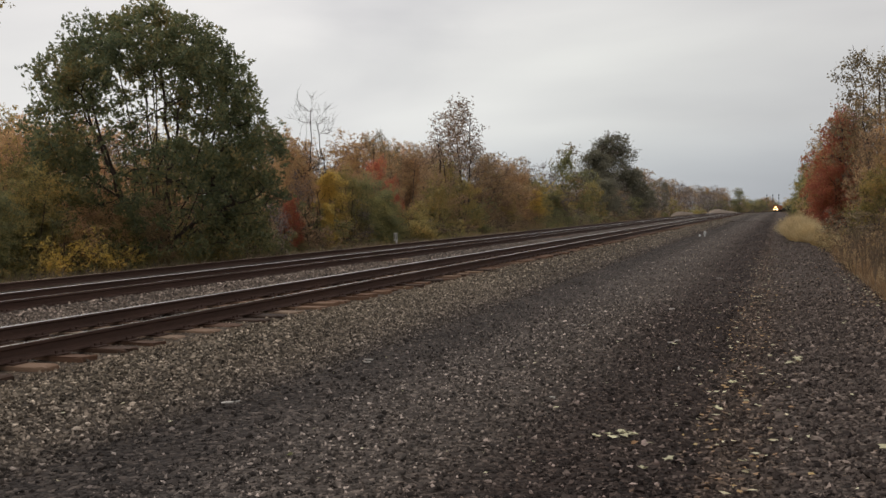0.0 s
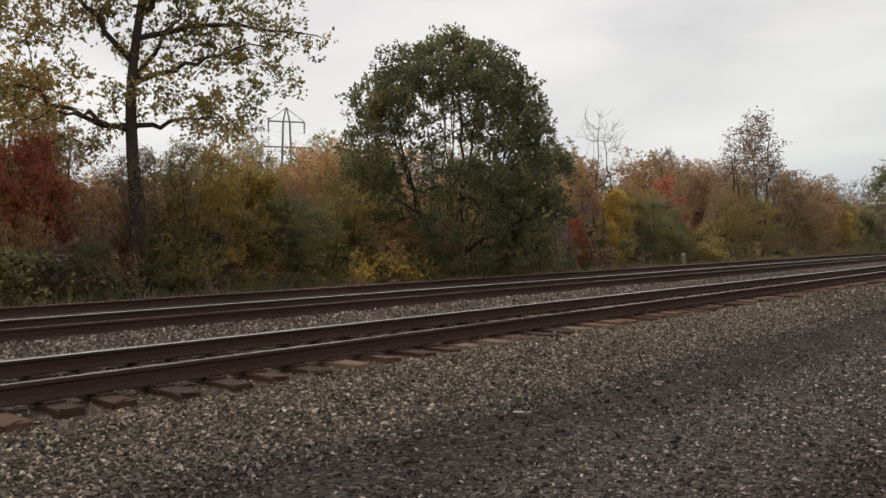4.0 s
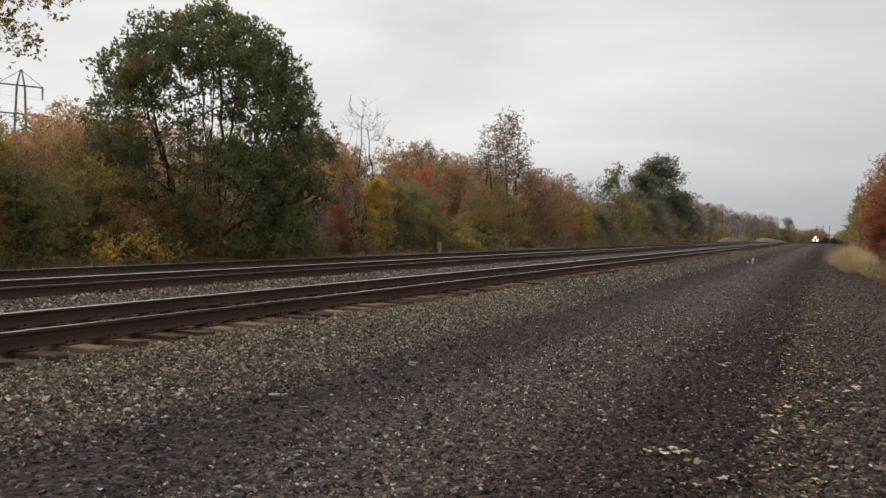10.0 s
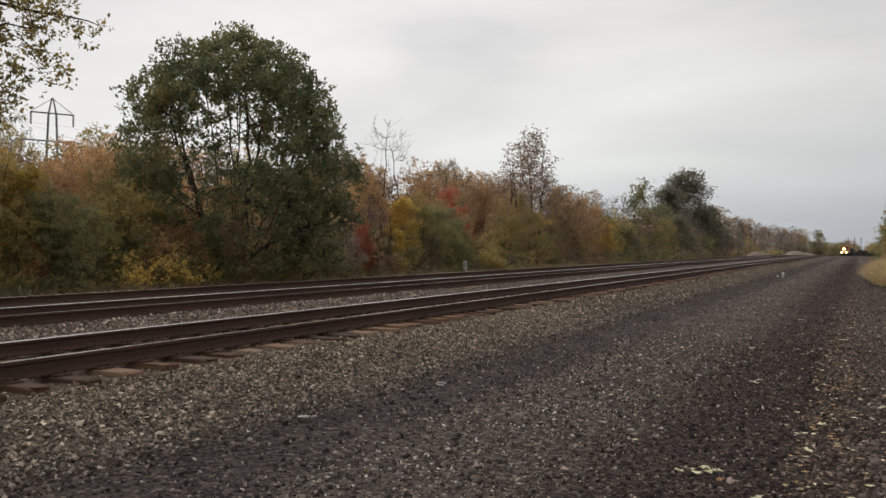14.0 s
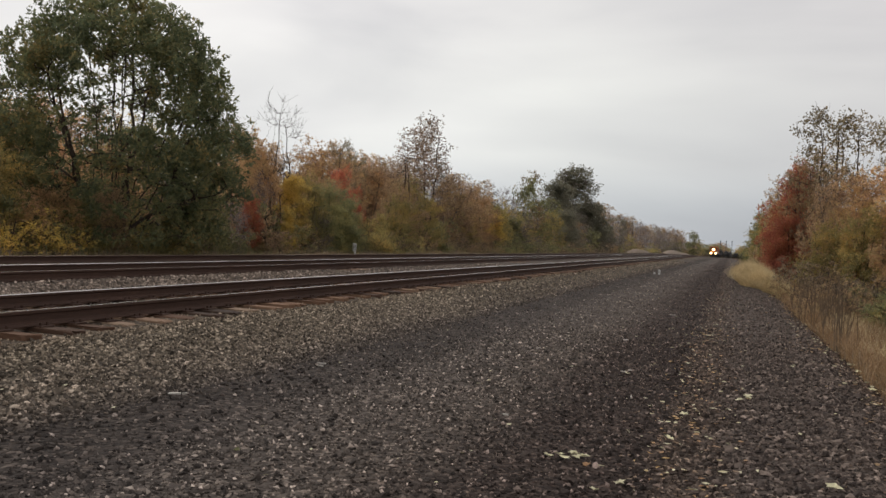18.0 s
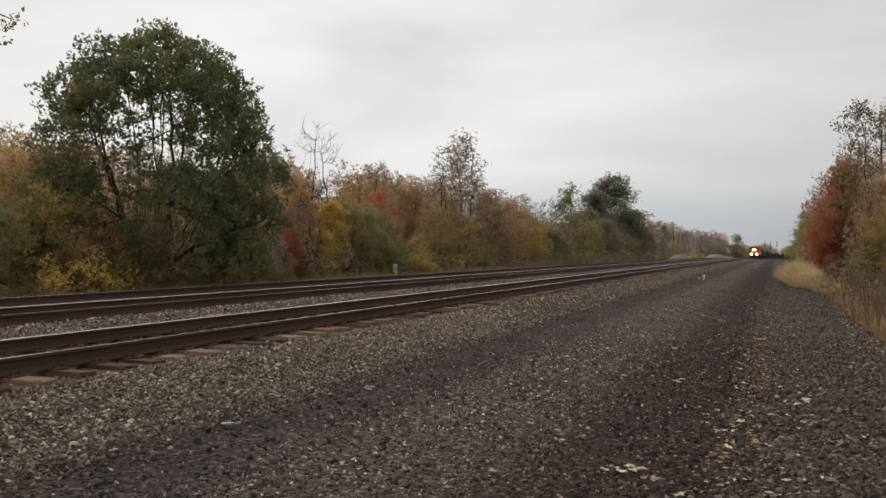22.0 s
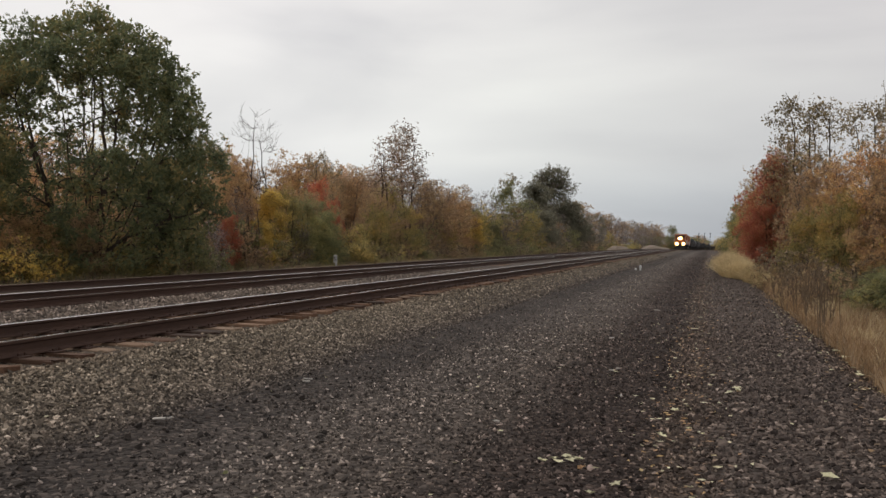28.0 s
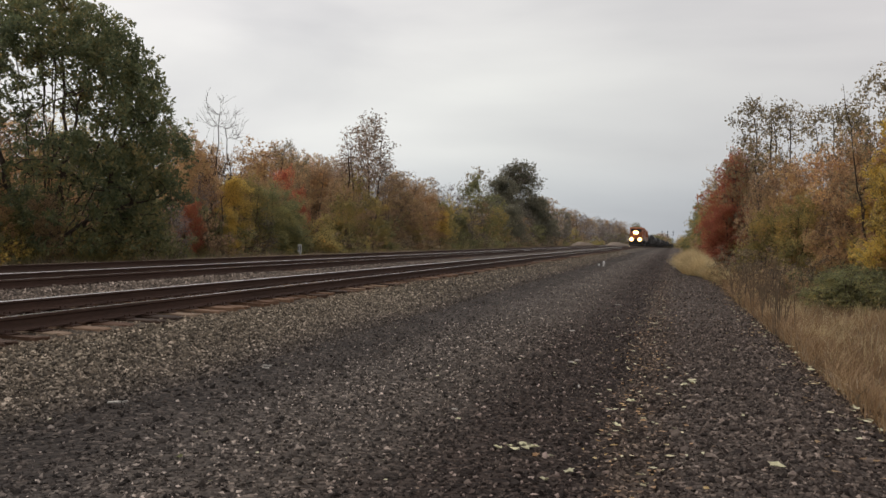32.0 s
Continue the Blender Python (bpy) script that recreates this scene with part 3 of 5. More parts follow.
def bend(y):
    """Far off the line swings a little to the right."""
    y = np.minimum(y, 1000.0)
    return 0.0085 * np.maximum(0, y - 230) + 1.5e-4 * np.maximum(0, y - 450) ** 2


def ground_z(x, y):
    return np.interp(x - bend(y), PROFILE_X, PROFILE_Z) + drop(y)


def bumpy(x, y):
    near = np.exp(-(np.maximum(0, np.abs(x + 6) - 16) / 10.0)) * (np.abs(y) < 300)
    return ground_z(x, y) + near * (0.018 * np.sin(x * 2.1 + 0.6 * np.sin(y * 0.31)) * np.cos(y * 0.53 + x * 0.3) + 0.01 * np.sin(x * 5.3 + y * 1.1) * np.sin(y * 2.3 - x))


def make_ground():
    xs = np.unique(np.concatenate([PROFILE_X, np.linspace(-20, 6, 131), np.array([-1500, -700, -400, -120, -90, -40, -32, -23, 9, 14, 25, 80, 160, 400, 900, 1600])]))
    ys = np.concatenate([np.array([-400.0, -150, -60, -30, -15]), np.arange(-8, 60, 0.4), np.arange(60, 160, 2.0), np.arange(160, 1300, 20.0), np.array([1300, 1800, 2500, 4000.0])])
    X, Y = np.meshgrid(xs, ys)
    X = X + bend(Y)
    Z = bumpy(X, Y)
    v = np.stack([X, Y, Z], -1).reshape(-1, 3)
    w = len(xs)
    i = np.arange(len(ys) - 1)[:, None] * w + np.arange(w - 1)[None, :]
    f = np.stack([i, i + 1, i + w + 1, i + w], -1).reshape(-1, 4)
    ob = quick_mesh("ground", v, f, GROUND)
    ob.data.polygons.foreach_set("use_smooth", [True] * len(ob.data.polygons))
    tagged(ob, "gravel railway bed, dark gravel road and rough verge", "ground", kind="structure")


make_ground()


def scatter_y(n, y0, y1, g, power=1.0):
    """More of them near the path's standing place."""
    return y0 + (y1 - y0) * g.uniform(0, 1, n) ** power


def stones(name, n, x0, x1, y0, y1, lo, hi, material, seed, power=1.0, ico=True, sink=0.25, label=""):
    g = np.random.default_rng(seed)
    x, y = g.uniform(x0, x1, n), scatter_y(n, y0, y1, g, power)
    # a few have rolled out past the borders
    x = x + np.where(g.random(n) < 0.2, g.normal(0, 0.28, n), 0)
    if name == "road_gravel":
        # the wheel track by the ballast is fine dirt with few stones
        keep = (x > -3.9 + g.normal(0, 0.2, n)) | (g.random(n) < 0.3)
        x, y = x[keep], y[keep]
        n = len(x)
    v, f, s = rand_stones(n, lo, hi, g, 0.72, ico=ico)
    z = bumpy(x, y) + s * (0.5 - sink) * 0.6
    v = v + np.stack([x, y, z], -1)[:, None, :]
    k = v.shape[1]
    faces = (f[None] + (np.arange(n) * k)[:, None, None]).reshape(-1, 3)
    ob = quick_mesh(name, v.reshape(-1, 3), faces, material)
    tagged(ob, label, "gravel", kind="stuff")
    return ob


# ---- the tracks ----
RAIL_SECTION = [(-0.075, 0), (0.075, 0), (0.075, 0.012), (0.02, 0.03), (0.0095, 0.05), (0.0095, 0.125), (0.036, 0.142), (0.037, 0.170), (0.030, 0.178), (-0.030, 0.178), (-0.037, 0.170), (-0.036, 0.142), (-0.0095, 0.125), (-0.0095, 0.05), (-0.02, 0.03), (-0.075, 0.012)]


def rail(name, x, z_top, y0, y1, parent, head, worn=(8,)):
    """A rolled rail; the faces in worn are bright from the wheels."""
    n = len(RAIL_SECTION)
    ys = np.concatenate([np.arange(y0, 80, 12.0), np.arange(80, y1 + 1, 15.0)])
    v = [(x + a + bend(y), y, z_top - 0.178 + b + drop(y)) for y in ys for a, b in RAIL_SECTION]
    f = []
    for j in range(len(ys) - 1):
        for k in range(n):
            a, b = j * n + k, j * n + (k + 1) % n
            f.append((a, a + n, b + n, b))
    f.append(tuple(range(n)))
    ob = mesh_object(name, v, f, [RUST, head], parent)
    mi = [0] * len(f)
    for j in range(len(ys) - 1):
        for k in worn:
            mi[j * n + k] = 1
    ob.data.polygons.foreach_set("material_index", mi)
    ob.data.update()
    return ob


def make_track(x, label, head, seed, ties_near):
    g = random.Random(seed)
    t = tagged(new("railway_track"), label, "railway track", group="tracks")
    for s in (-1, 1):
        rail("rail", x + s * 0.7525, RAIL, -70, 1500, t, head, (7, 8) if s < 0 else (8,))
    variants = []
    for k in range(6):
        bm = bmesh.new()
        box(bm, (2.62, 0.23, 0.18), (0, 0, 0), 0.014)
        bmesh.ops.bisect_plane(bm, geom=bm.verts[:] + bm.edges[:] + bm.faces[:], plane_co=(1.2, 0, 0), plane_no=(1, g.uniform(-0.3, 0.3), 0))
        bmesh.ops.bisect_plane(bm, geom=bm.verts[:] + bm.edges[:] + bm.faces[:], plane_co=(0, g.uniform(-0.04, 0.04), 0), plane_no=(0.02, 1, 0))
        for v in bm.verts:
            v.co += Vector((g.gauss(0, 0.022) if abs(v.co.x) > 1.25 else 0, g.gauss(0, 0.008), g.gauss(0, 0.006)))
        me = bpy.data.meshes.new("tie")
        bm.to_mesh(me)
        bm.free()
        me.materials.append(TIE)
        variants.append(me)
    pm = bmesh.new()
    box(pm, (0.34, 0.19, 0.02), (0, 0, 0), 0.004)
    for dx in (-0.11, 0.11):
        for dy in (-0.05, 0.05):
            box(pm, (0.025, 0.025, 0.05), (dx, dy, 0.02), 0.004)
    pme = bpy.data.meshes.new("tie_plate")
    pm.to_mesh(pme)
    pm.free()
    pme.materials.append(RUST)
    y = -12.0
    count = 0
    while count < ties_near:
        tie = new("tie", g.choice(variants))
        tie.parent = t
        tie.matrix_basis = pose(x + g.gauss(0, 0.06), y + g.gauss(0, 0.03), RAIL - 0.178 - 0.016 - 0.09 + g.gauss(0, 0.003), 0, g.gauss(0, 0.2), g.gauss(0, 0.9))
        if y < 45:
            for s in (-1, 1):
                p = new("tie_plate", pme)
                p.parent = tie
                p.matrix_basis = pose(x + s * 0.7525 - tie.matrix_basis.translation.x, 0, 0.098)
        y += 0.53
        count += 1
    v, f = [], []
    while y < 400:
        b = len(v)
        for dz in (-0.09, 0.09):
            for dx, dy in ((-1.31, -0.115), (1.31, -0.115), (1.31, 0.115), (-1.31, 0.115)):
                v.append((x + dx + bend(y) + g.gauss(0, 0.01), y + dy, RAIL - 0.284 + dz + drop(y)))
        f += [(b + 4, b + 5, b + 6, b + 7), (b, b + 1, b + 5, b + 4), (b + 1, b + 2, b + 6, b + 5), (b + 2, b + 3, b + 7, b + 6), (b + 3, b, b + 4, b + 7)]
        y += 0.53
    far = mesh_object("far_ties", v, f, TIE, t)
    tagged(far, kind="stuff")
    return t


make_track(NEAR, "railway track with rusty polished rails on wooden ties", POLISH, 3, 180)
make_track(FAR_TRACK, "second railway track with rusty rails on ballast", POLISH, 4, 120)
spare = tagged(new("spare_rail"), "rusty loose rail lying along the ballast shoulder", "rail")
rail("rail", SPARE, RAIL, -70, 420, spare, DULLHEAD)

# ---- the train ----
TRAIN_SPEED, TRAIN_END = 12.8, 197.0


def train_y(t):
    return TRAIN_END + TRAIN_SPEED * (32.0 - t)


def wheelset(parent, x, y, r=0.5):
    bm = bmesh.new()
    for s in (-1, 1):
        rod(bm, (x + s * 0.70, y, r), (x + s * 0.82, y, r), r, r, 18)
    rod(bm, (x - 0.7, y, r), (x + 0.7, y, r), 0.09, 0.09, 8)
    return part("wheelset", bm, RUST, parent)


def truck(parent, y, wheels, r=0.5):
    bm = bmesh.new()
    half = (max(wheels) - min(wheels)) / 2 + 0.5
    for s in (-1, 1):
        box(bm, (0.16, half * 2, 0.35), (s * 0.98, y, r + 0.1), 0.04)
        for w in wheels:
            box(bm, (0.2, 0.35, 0.4), (s * 1.0, y + w, r), 0.04)
    box(bm, (2.0, 0.6, 0.3), (0, y, r + 0.15), 0.04)
    part("truck_frame", bm, BLACKPAINT, parent)
    for w in wheels:
        wheelset(parent, 0, y + w, r)


def locomotive():
    """Front at y = 0, body towards +y, rail heads at z = 0."""
    root = tagged(new("locomotive"), "orange diesel freight locomotive with three lit headlights", "locomotive")
    bm = bmesh.new()
    box(bm, (3.05, 21.6, 0.35), (0, 11.2, 1.45), 0.04)
    box(bm, (2.3, 6.5, 0.85), (0, 11.5, 0.85), 0.12)
    part("frame", bm, BLACKPAINT, root, "black underframe with fuel tank")
    bm = bmesh.new()
    box(bm, (2.9, 0.12, 1.15), (0, 0.45, 0.72), 0.04)
    box(bm, (2.4, 0.5, 0.25), (0, 0.3, 0.3), 0.05, Matrix.Rotation(0.5, 4, "X"))
    rod(bm, (0, 0.4, 0.85), (0, -0.25, 0.85), 0.14, 0.14, 8)
    part("pilot", bm, BLACKPAINT, root)
    bm = bmesh.new()
    box(bm, (1.75, 1.9, 1.85), (0, 1.75, 2.5), 0.16)
    part("nose", bm, ORANGEPAINT, root)
    bm = bmesh.new()
    box(bm, (3.05, 2.6, 2.9), (0, 3.9, 3.05), 0.18)
    part("cab", bm, ORANGEPAINT, root)
    for s in (-1, 1):
        bm = bmesh.new()
        box(bm, (1.05, 0.04, 0.72), (s * 0.68, 2.58, 3.75), 0.01)
        part("windshield", bm, DARKGLASS, root)
        bm = bmesh.new()
        box(bm, (0.04, 1.3, 0.7), (s * 1.53, 3.9, 3.7), 0.01)
        part("side_window", bm, DARKGLASS, root)
        bm = bmesh.new()
        box(bm, (0.06, 3.6, 1.2), (s * 1.02, 16.5, 3.9), 0.02)
        part("radiator_grille", bm, BLACKPAINT, root)
        bm = bmesh.new()
        for i in range(9):
            rod(bm, (s * 1.48, 5.8 + i * 1.9, 1.6), (s * 1.48, 5.8 + i * 1.9, 2.65), 0.025, 0.025, 6)
        rod(bm, (s * 1.48, 5.8, 2.65), (s * 1.48, 21.0, 2.65), 0.025, 0.025, 6)
        part("handrail", bm, WHITEPAINT, root)
        bm = bmesh.new()
        for i in range(4):
            box(bm, (0.55, 0.3, 0.04), (s * 1.25, 0.55 + 0.12 * i, 0.35 + 0.3 * i), 0.01)
        part("step_ladder", bm, BLACKPAINT, root)
    bm = bmesh.new()
    box(bm, (2.1, 15.4, 2.85), (0, 13.0, 3.05), 0.12)
    part("long_hood", bm, ORANGEPAINT, root)
    bm = bmesh.new()
    box(bm, (2.9, 3.6, 0.75), (0, 19.0, 4.3), 0.12)
    part("radiator_housing", bm, ORANGEPAINT, root)
    for y in (9.0, 12.5):
        bm = bmesh.new()
        rod(bm, (0, y, 4.2), (0, y, 4.6), 0.55, 0.5, 14)
        part("roof_fan", bm, BLACKPAINT, root)
    bm = bmesh.new()
    box(bm, (0.9, 0.12, 0.42), (0, 0.76, 3.2), 0.05)
    part("headlight_box", bm, BLACKPAINT, root)
    # each lamp: a wide glowing disc imitates its glare, behind an oversized lens
    for name, x, y, z, rr in (("headlight", -0.19, 0.68, 3.2, 0.2), ("headlight", 0.19, 0.68, 3.2, 0.2), ("ditch_light", -0.93, 0.36, 1.62, 0.22), ("ditch_light", 0.93, 0.36, 1.62, 0.22)):
        bm = bmesh.new()
        rod(bm, (x, y, z), (x, y - 0.06, z), rr * 2.3, rr * 2.0, 14)
        lamp = part(name, bm, LAMP_GLARE, root, "lit warm lamp with a glowing disc for its glare")
        bm = bmesh.new()
        rod(bm, (x, y - 0.05, z), (x, y - 0.09, z), rr * 1.5, rr * 1.35, 14)
        part("lens", bm, HEADLIGHT, lamp, "glaring warm white lens")
    for y in (4.0, 18.4):
        truck(root, y, (-2.1, 0, 2.1))
    return root


def tank_car():
    root = tagged(new("tank_car"), "grimy black railway tank car", "freight car", group="freight cars")
    bm = bmesh.new()
    rod(bm, (0, 1.2, 2.75), (0, 15.4, 2.75), 1.48, 1.48, 24)
    bmesh.ops.create_uvsphere(bm, u_segments=24, v_segments=10, radius=1.0, matrix=Matrix.Translation((0, 1.2, 2.75)) @ Matrix.Diagonal((1.48, 0.6, 1.48, 1)))
    bmesh.ops.create_uvsphere(bm, u_segments=24, v_segments=10, radius=1.0, matrix=Matrix.Translation((0, 15.4, 2.75)) @ Matrix.Diagonal((1.48, 0.6, 1.48, 1)))
    part("tank", bm, BLACKPAINT, root)
    bm = bmesh.new()
    rod(bm, (0, 8.3, 4.1), (0, 8.3, 4.55), 0.5, 0.5, 14)
    part("dome", bm, BLACKPAINT, root)
    bm = bmesh.new()
    box(bm, (0.6, 17.0, 0.35), (0, 8.3, 1.1), 0.04)
    box(bm, (2.7, 0.5, 0.3), (0, 0.3, 1.1), 0.04)
    box(bm, (2.7, 0.5, 0.3), (0, 16.3, 1.1), 0.04)
    part("underframe", bm, BLACKPAINT, root)
    for y in (2.2, 14.4):
        truck(root, y, (-0.9, 0.9), 0.45)
    return root


def gondola():
    root = tagged(new("gondola_car"), "low dark grey open gondola freight car", "freight car", group="freight cars")
    for s in (-1, 1):
        bm = bmesh.new()
        box(bm, (0.1, 16.2, 1.6), (s * 1.45, 8.3, 2.0), 0.02)
        for i in range(11):
            box(bm, (0.12, 0.14, 1.55), (s * 1.55, 0.6 + i * 1.54, 1.98), 0.02)
        part("side_wall", bm, GREYPAINT, root)
    for y in (0.2, 16.4):
        bm = bmesh.new()
        box(bm, (2.8, 0.1, 1.6), (0, y, 2.0), 0.02)
        part("end_wall", bm, GREYPAINT, root)
    bm = bmesh.new()
    box(bm, (2.9, 16.2, 0.25), (0, 8.3, 1.15), 0.03)
    part("floor", bm, BLACKPAINT, root)
    for y in (2.2, 14.4):
        truck(root, y, (-0.9, 0.9), 0.45)
    return root


loco = locomotive()
tank, gon = tank_car(), gondola()
second = copy_thing(loco, Matrix())
tagged(second, "orange diesel freight locomotive coupled tail first behind the leader", "locomotive")
consist = [(loco, 0.0, 0), (second, 45.1, 180)]
at = 45.6
for i, k in enumerate("tgggttgggttgtggttggtggg"):
    base = tank if k == "t" else gon
    first = not any(o is base for o, _, _ in consist)
    consist.append((base if first else copy_thing(base, Matrix()), at, 0))
    at += 17.4

# ---- far things along the line ----


def signal_mast(x, y):
    root = tagged(new("signal_mast"), "tall grey railway signal mast with two dark heads", "railway signal", group="signals")
    bm = bmesh.new()
    rod(bm, (0, 0, 0), (0, 0, 11.2), 0.09, 0.06, 10)
    part("mast", bm, STEEL, root)
    for z in (9.0, 10.9):
        bm = bmesh.new()
        box(bm, (0.55, 0.25, 0.95), (0, -0.2, z), 0.1)
        for d in (-0.3, 0, 0.3):
            rod(bm, (0, -0.32, z + d), (0, -0.55, z + d), 0.13, 0.13, 8)
        part("signal_head", bm, BLACKPAINT, root)
    bm = bmesh.new()
    for s in (-0.18, 0.18):
        rod(bm, (s, 0.3, 0), (s, 0.3, 10.4), 0.02, 0.02, 5)
    for i in range(34):
        rod(bm, (-0.18, 0.3, 0.3 + i * 0.3), (0.18, 0.3, 0.3 + i * 0.3), 0.012, 0.012, 4)
    part("ladder", bm, STEEL, root)
    stand(root, x, y, 0.1 + float(drop(y)))


for x in (-6.3, -2.75, 0.8):
    signal_mast(x, 560)


def pylon(x, y, h, turn):
    root = tagged(new("transmission_pylon"), "steel transmission pylon with two crossarms and hanging insulators", "pylon")
    for s in (-1, 1):
        bm = bmesh.new()
        rod(bm, (s * 1.5, 0, 0), (s * 0.65, 0, h - 3.1), 0.24, 0.19, 8)
        rod(bm, (s * 0.65, 0, h - 3.1), (s * 0.08, 0, h - 0.1), 0.16, 0.12, 6)
        part("leg", bm, STEEL, root)
    for z, w in ((h - 2.9, 3.6), (h - 7.9, 5.1)):
        bm = bmesh.new()
        box(bm, (w * 2, 0.3, 0.24), (0, 0, z), 0.03)
        part("crossarm", bm, STEEL, root)
        for s in (-1, 1):
            bm = bmesh.new()
            for i in range(7):
                rod(bm, (s * (w - 0.1), 0, z - 0.15 - i * 0.3), (s * (w - 0.1), 0, z - 0.36 - i * 0.3), 0.2, 0.13, 8)
            part("insulator", bm, BLACKPAINT, root)
    bm = bmesh.new()
    for s in (-1, 1):
        rod(bm, (0, 0, h - 0.2), (s * 3.5, 0, h - 2.8), 0.06, 0.06, 5)
    part("brace", bm, STEEL, root)
    stand(root, x, y, 0, turn)


pylon(-129.8, 99.5, 27.9, 62)


def wire(a, b, sag, r=0.014):
    a, b = np.array(a, float), np.array(b, float)
    mid = (a + b) / 2 - np.array([0, 0, sag * 2])
    v, f = tubes([(bezier(a, mid, b, 24), np.full(24, r))], 4)
    ob = quick_mesh("power_line", v, f, STEEL)
    tagged(ob, "thin dark overhead power line", "power line", group="power lines")


ux, uy = math.cos(radians(62)), math.sin(radians(62))
for w, z in ((-3.5, 22.8), (3.5, 22.8), (-5.0, 17.8), (5.0, 17.8)):
    px, py = -130 + ux * w, 99.2 + uy * w
    wire((px, py, z), (px - uy * 230 * 0.4, py + 230, z + 2), 5)
    wire((px, py, z), (px + uy * 90, py - 240, z + 2), 5)


def sand_mound(x, wide, y0, y1, high, crest, seed):
    """A heap drawn out along the line, steep at the near end."""
    g = np.random.default_rng(seed)
    n, k = 30, 14
    v, f = [], []
    for i in range(n + 1):
        for j in range(k + 1):
            a, b = i / n, j / k
            y = y0 + (y1 - y0) * a
            along = np.interp(a, [0, crest * 0.5, crest, 0.5 + crest / 2, 1], [0, 0.86, 1, 0.8, 0])
            h = along * math.sin(math.pi * b) ** 0.8
            v.append((x + wide * (b - 0.5) + g.normal(0, 0.12), y, -0.15 + float(drop(y)) + (high + 0.15) * h * (1 + 0.1 * math.sin(9 * a)) + g.normal(0, 0.035)))
    for i in range(n):
        for j in range(k):
            q = i * (k + 1) + j
            f.append((q, q + 1, q + k + 2, q + k + 1))
    ob = mesh_object("sand_mound", v, f, SAND, None, True)
    tagged(ob, "long low pale sand mound beside the line", "mound", group="sand mounds")


sand_mound(-20.4, 4.6, 262, 500, 1.9, 0.3, 5)
sand_mound(-20.6, 3.2, 178, 240, 1.2, 0.4, 6)


def marker_post(x, y):
    root = tagged(new("marker_post"), "short white trackside marker post with dark numerals as bars", "marker post")
    bm = bmesh.new()
    box(bm, (0.08, 0.08, 1.2), (0, 0, 0.6), 0.01)
    part("post", bm, WHITEPAINT, root)
    bm = bmesh.new()
    box(bm, (0.30, 0.03, 0.42), (0, -0.05, 1.0), 0.01)
    plate = part("plate", bm, WHITEPAINT, root)
    bm = bmesh.new()
    for dx in (-0.07, 0.07):
        box(bm, (0.05, 0.006, 0.26), (dx, -0.069, 1.0), 0.002)
    part("dark_bars", bm, BLACKPAINT, plate)
    stand(root, x, y, -0.3, -25)


marker_post(-18.9, 40.1)

# ---- trees and shrubs across the tracks ----
# The great oak: a broad dome on stems that fan from the ground, thinner in the middle
OAK_H = [0.5, 1.4, 2.4, 3.8, 4.8, 5.3, 6.2, 7.7, 8.8, 9.5, 9.95]
OAK_L = [2.9, 3.8, 4.2, 4.4, 4.6, 4.6, 4.25, 3.9, 2.9, 1.8, 0.3]
OAK_R = [3.5, 4.0, 4.3, 4.75, 4.9, 4.7, 4.3, 3.6, 2.6, 1.6, 0.3]


def oak_points(g, n, inner):
    """Points of the dome, most of them towards its lumpy outside."""
    h = g.uniform(0.5, 9.9, n * 3)
    h = h[g.random(n * 3) < np.interp(h, OAK_H, OAK_R) / 4.6][:n]
    a = g.uniform(0, 2 * math.pi, len(h))
    lump = 1 + 0.07 * np.sin(3 * a + 1.7 * h) * np.sin(2.1 * h + a) + 0.05 * np.sin(7 * a + 3.1 * h)
    wide = np.where(np.cos(a) < 0, np.interp(h, OAK_H, OAK_L), np.interp(h, OAK_H, OAK_R)) * lump
    deep = np.interp(h, OAK_H, OAK_R) * 0.92 * lump
    r = g.uniform(inner, 1, len(h)) ** 0.5
    return np.stack([np.cos(a) * r * wide, np.sin(a) * r * deep, h], -1)


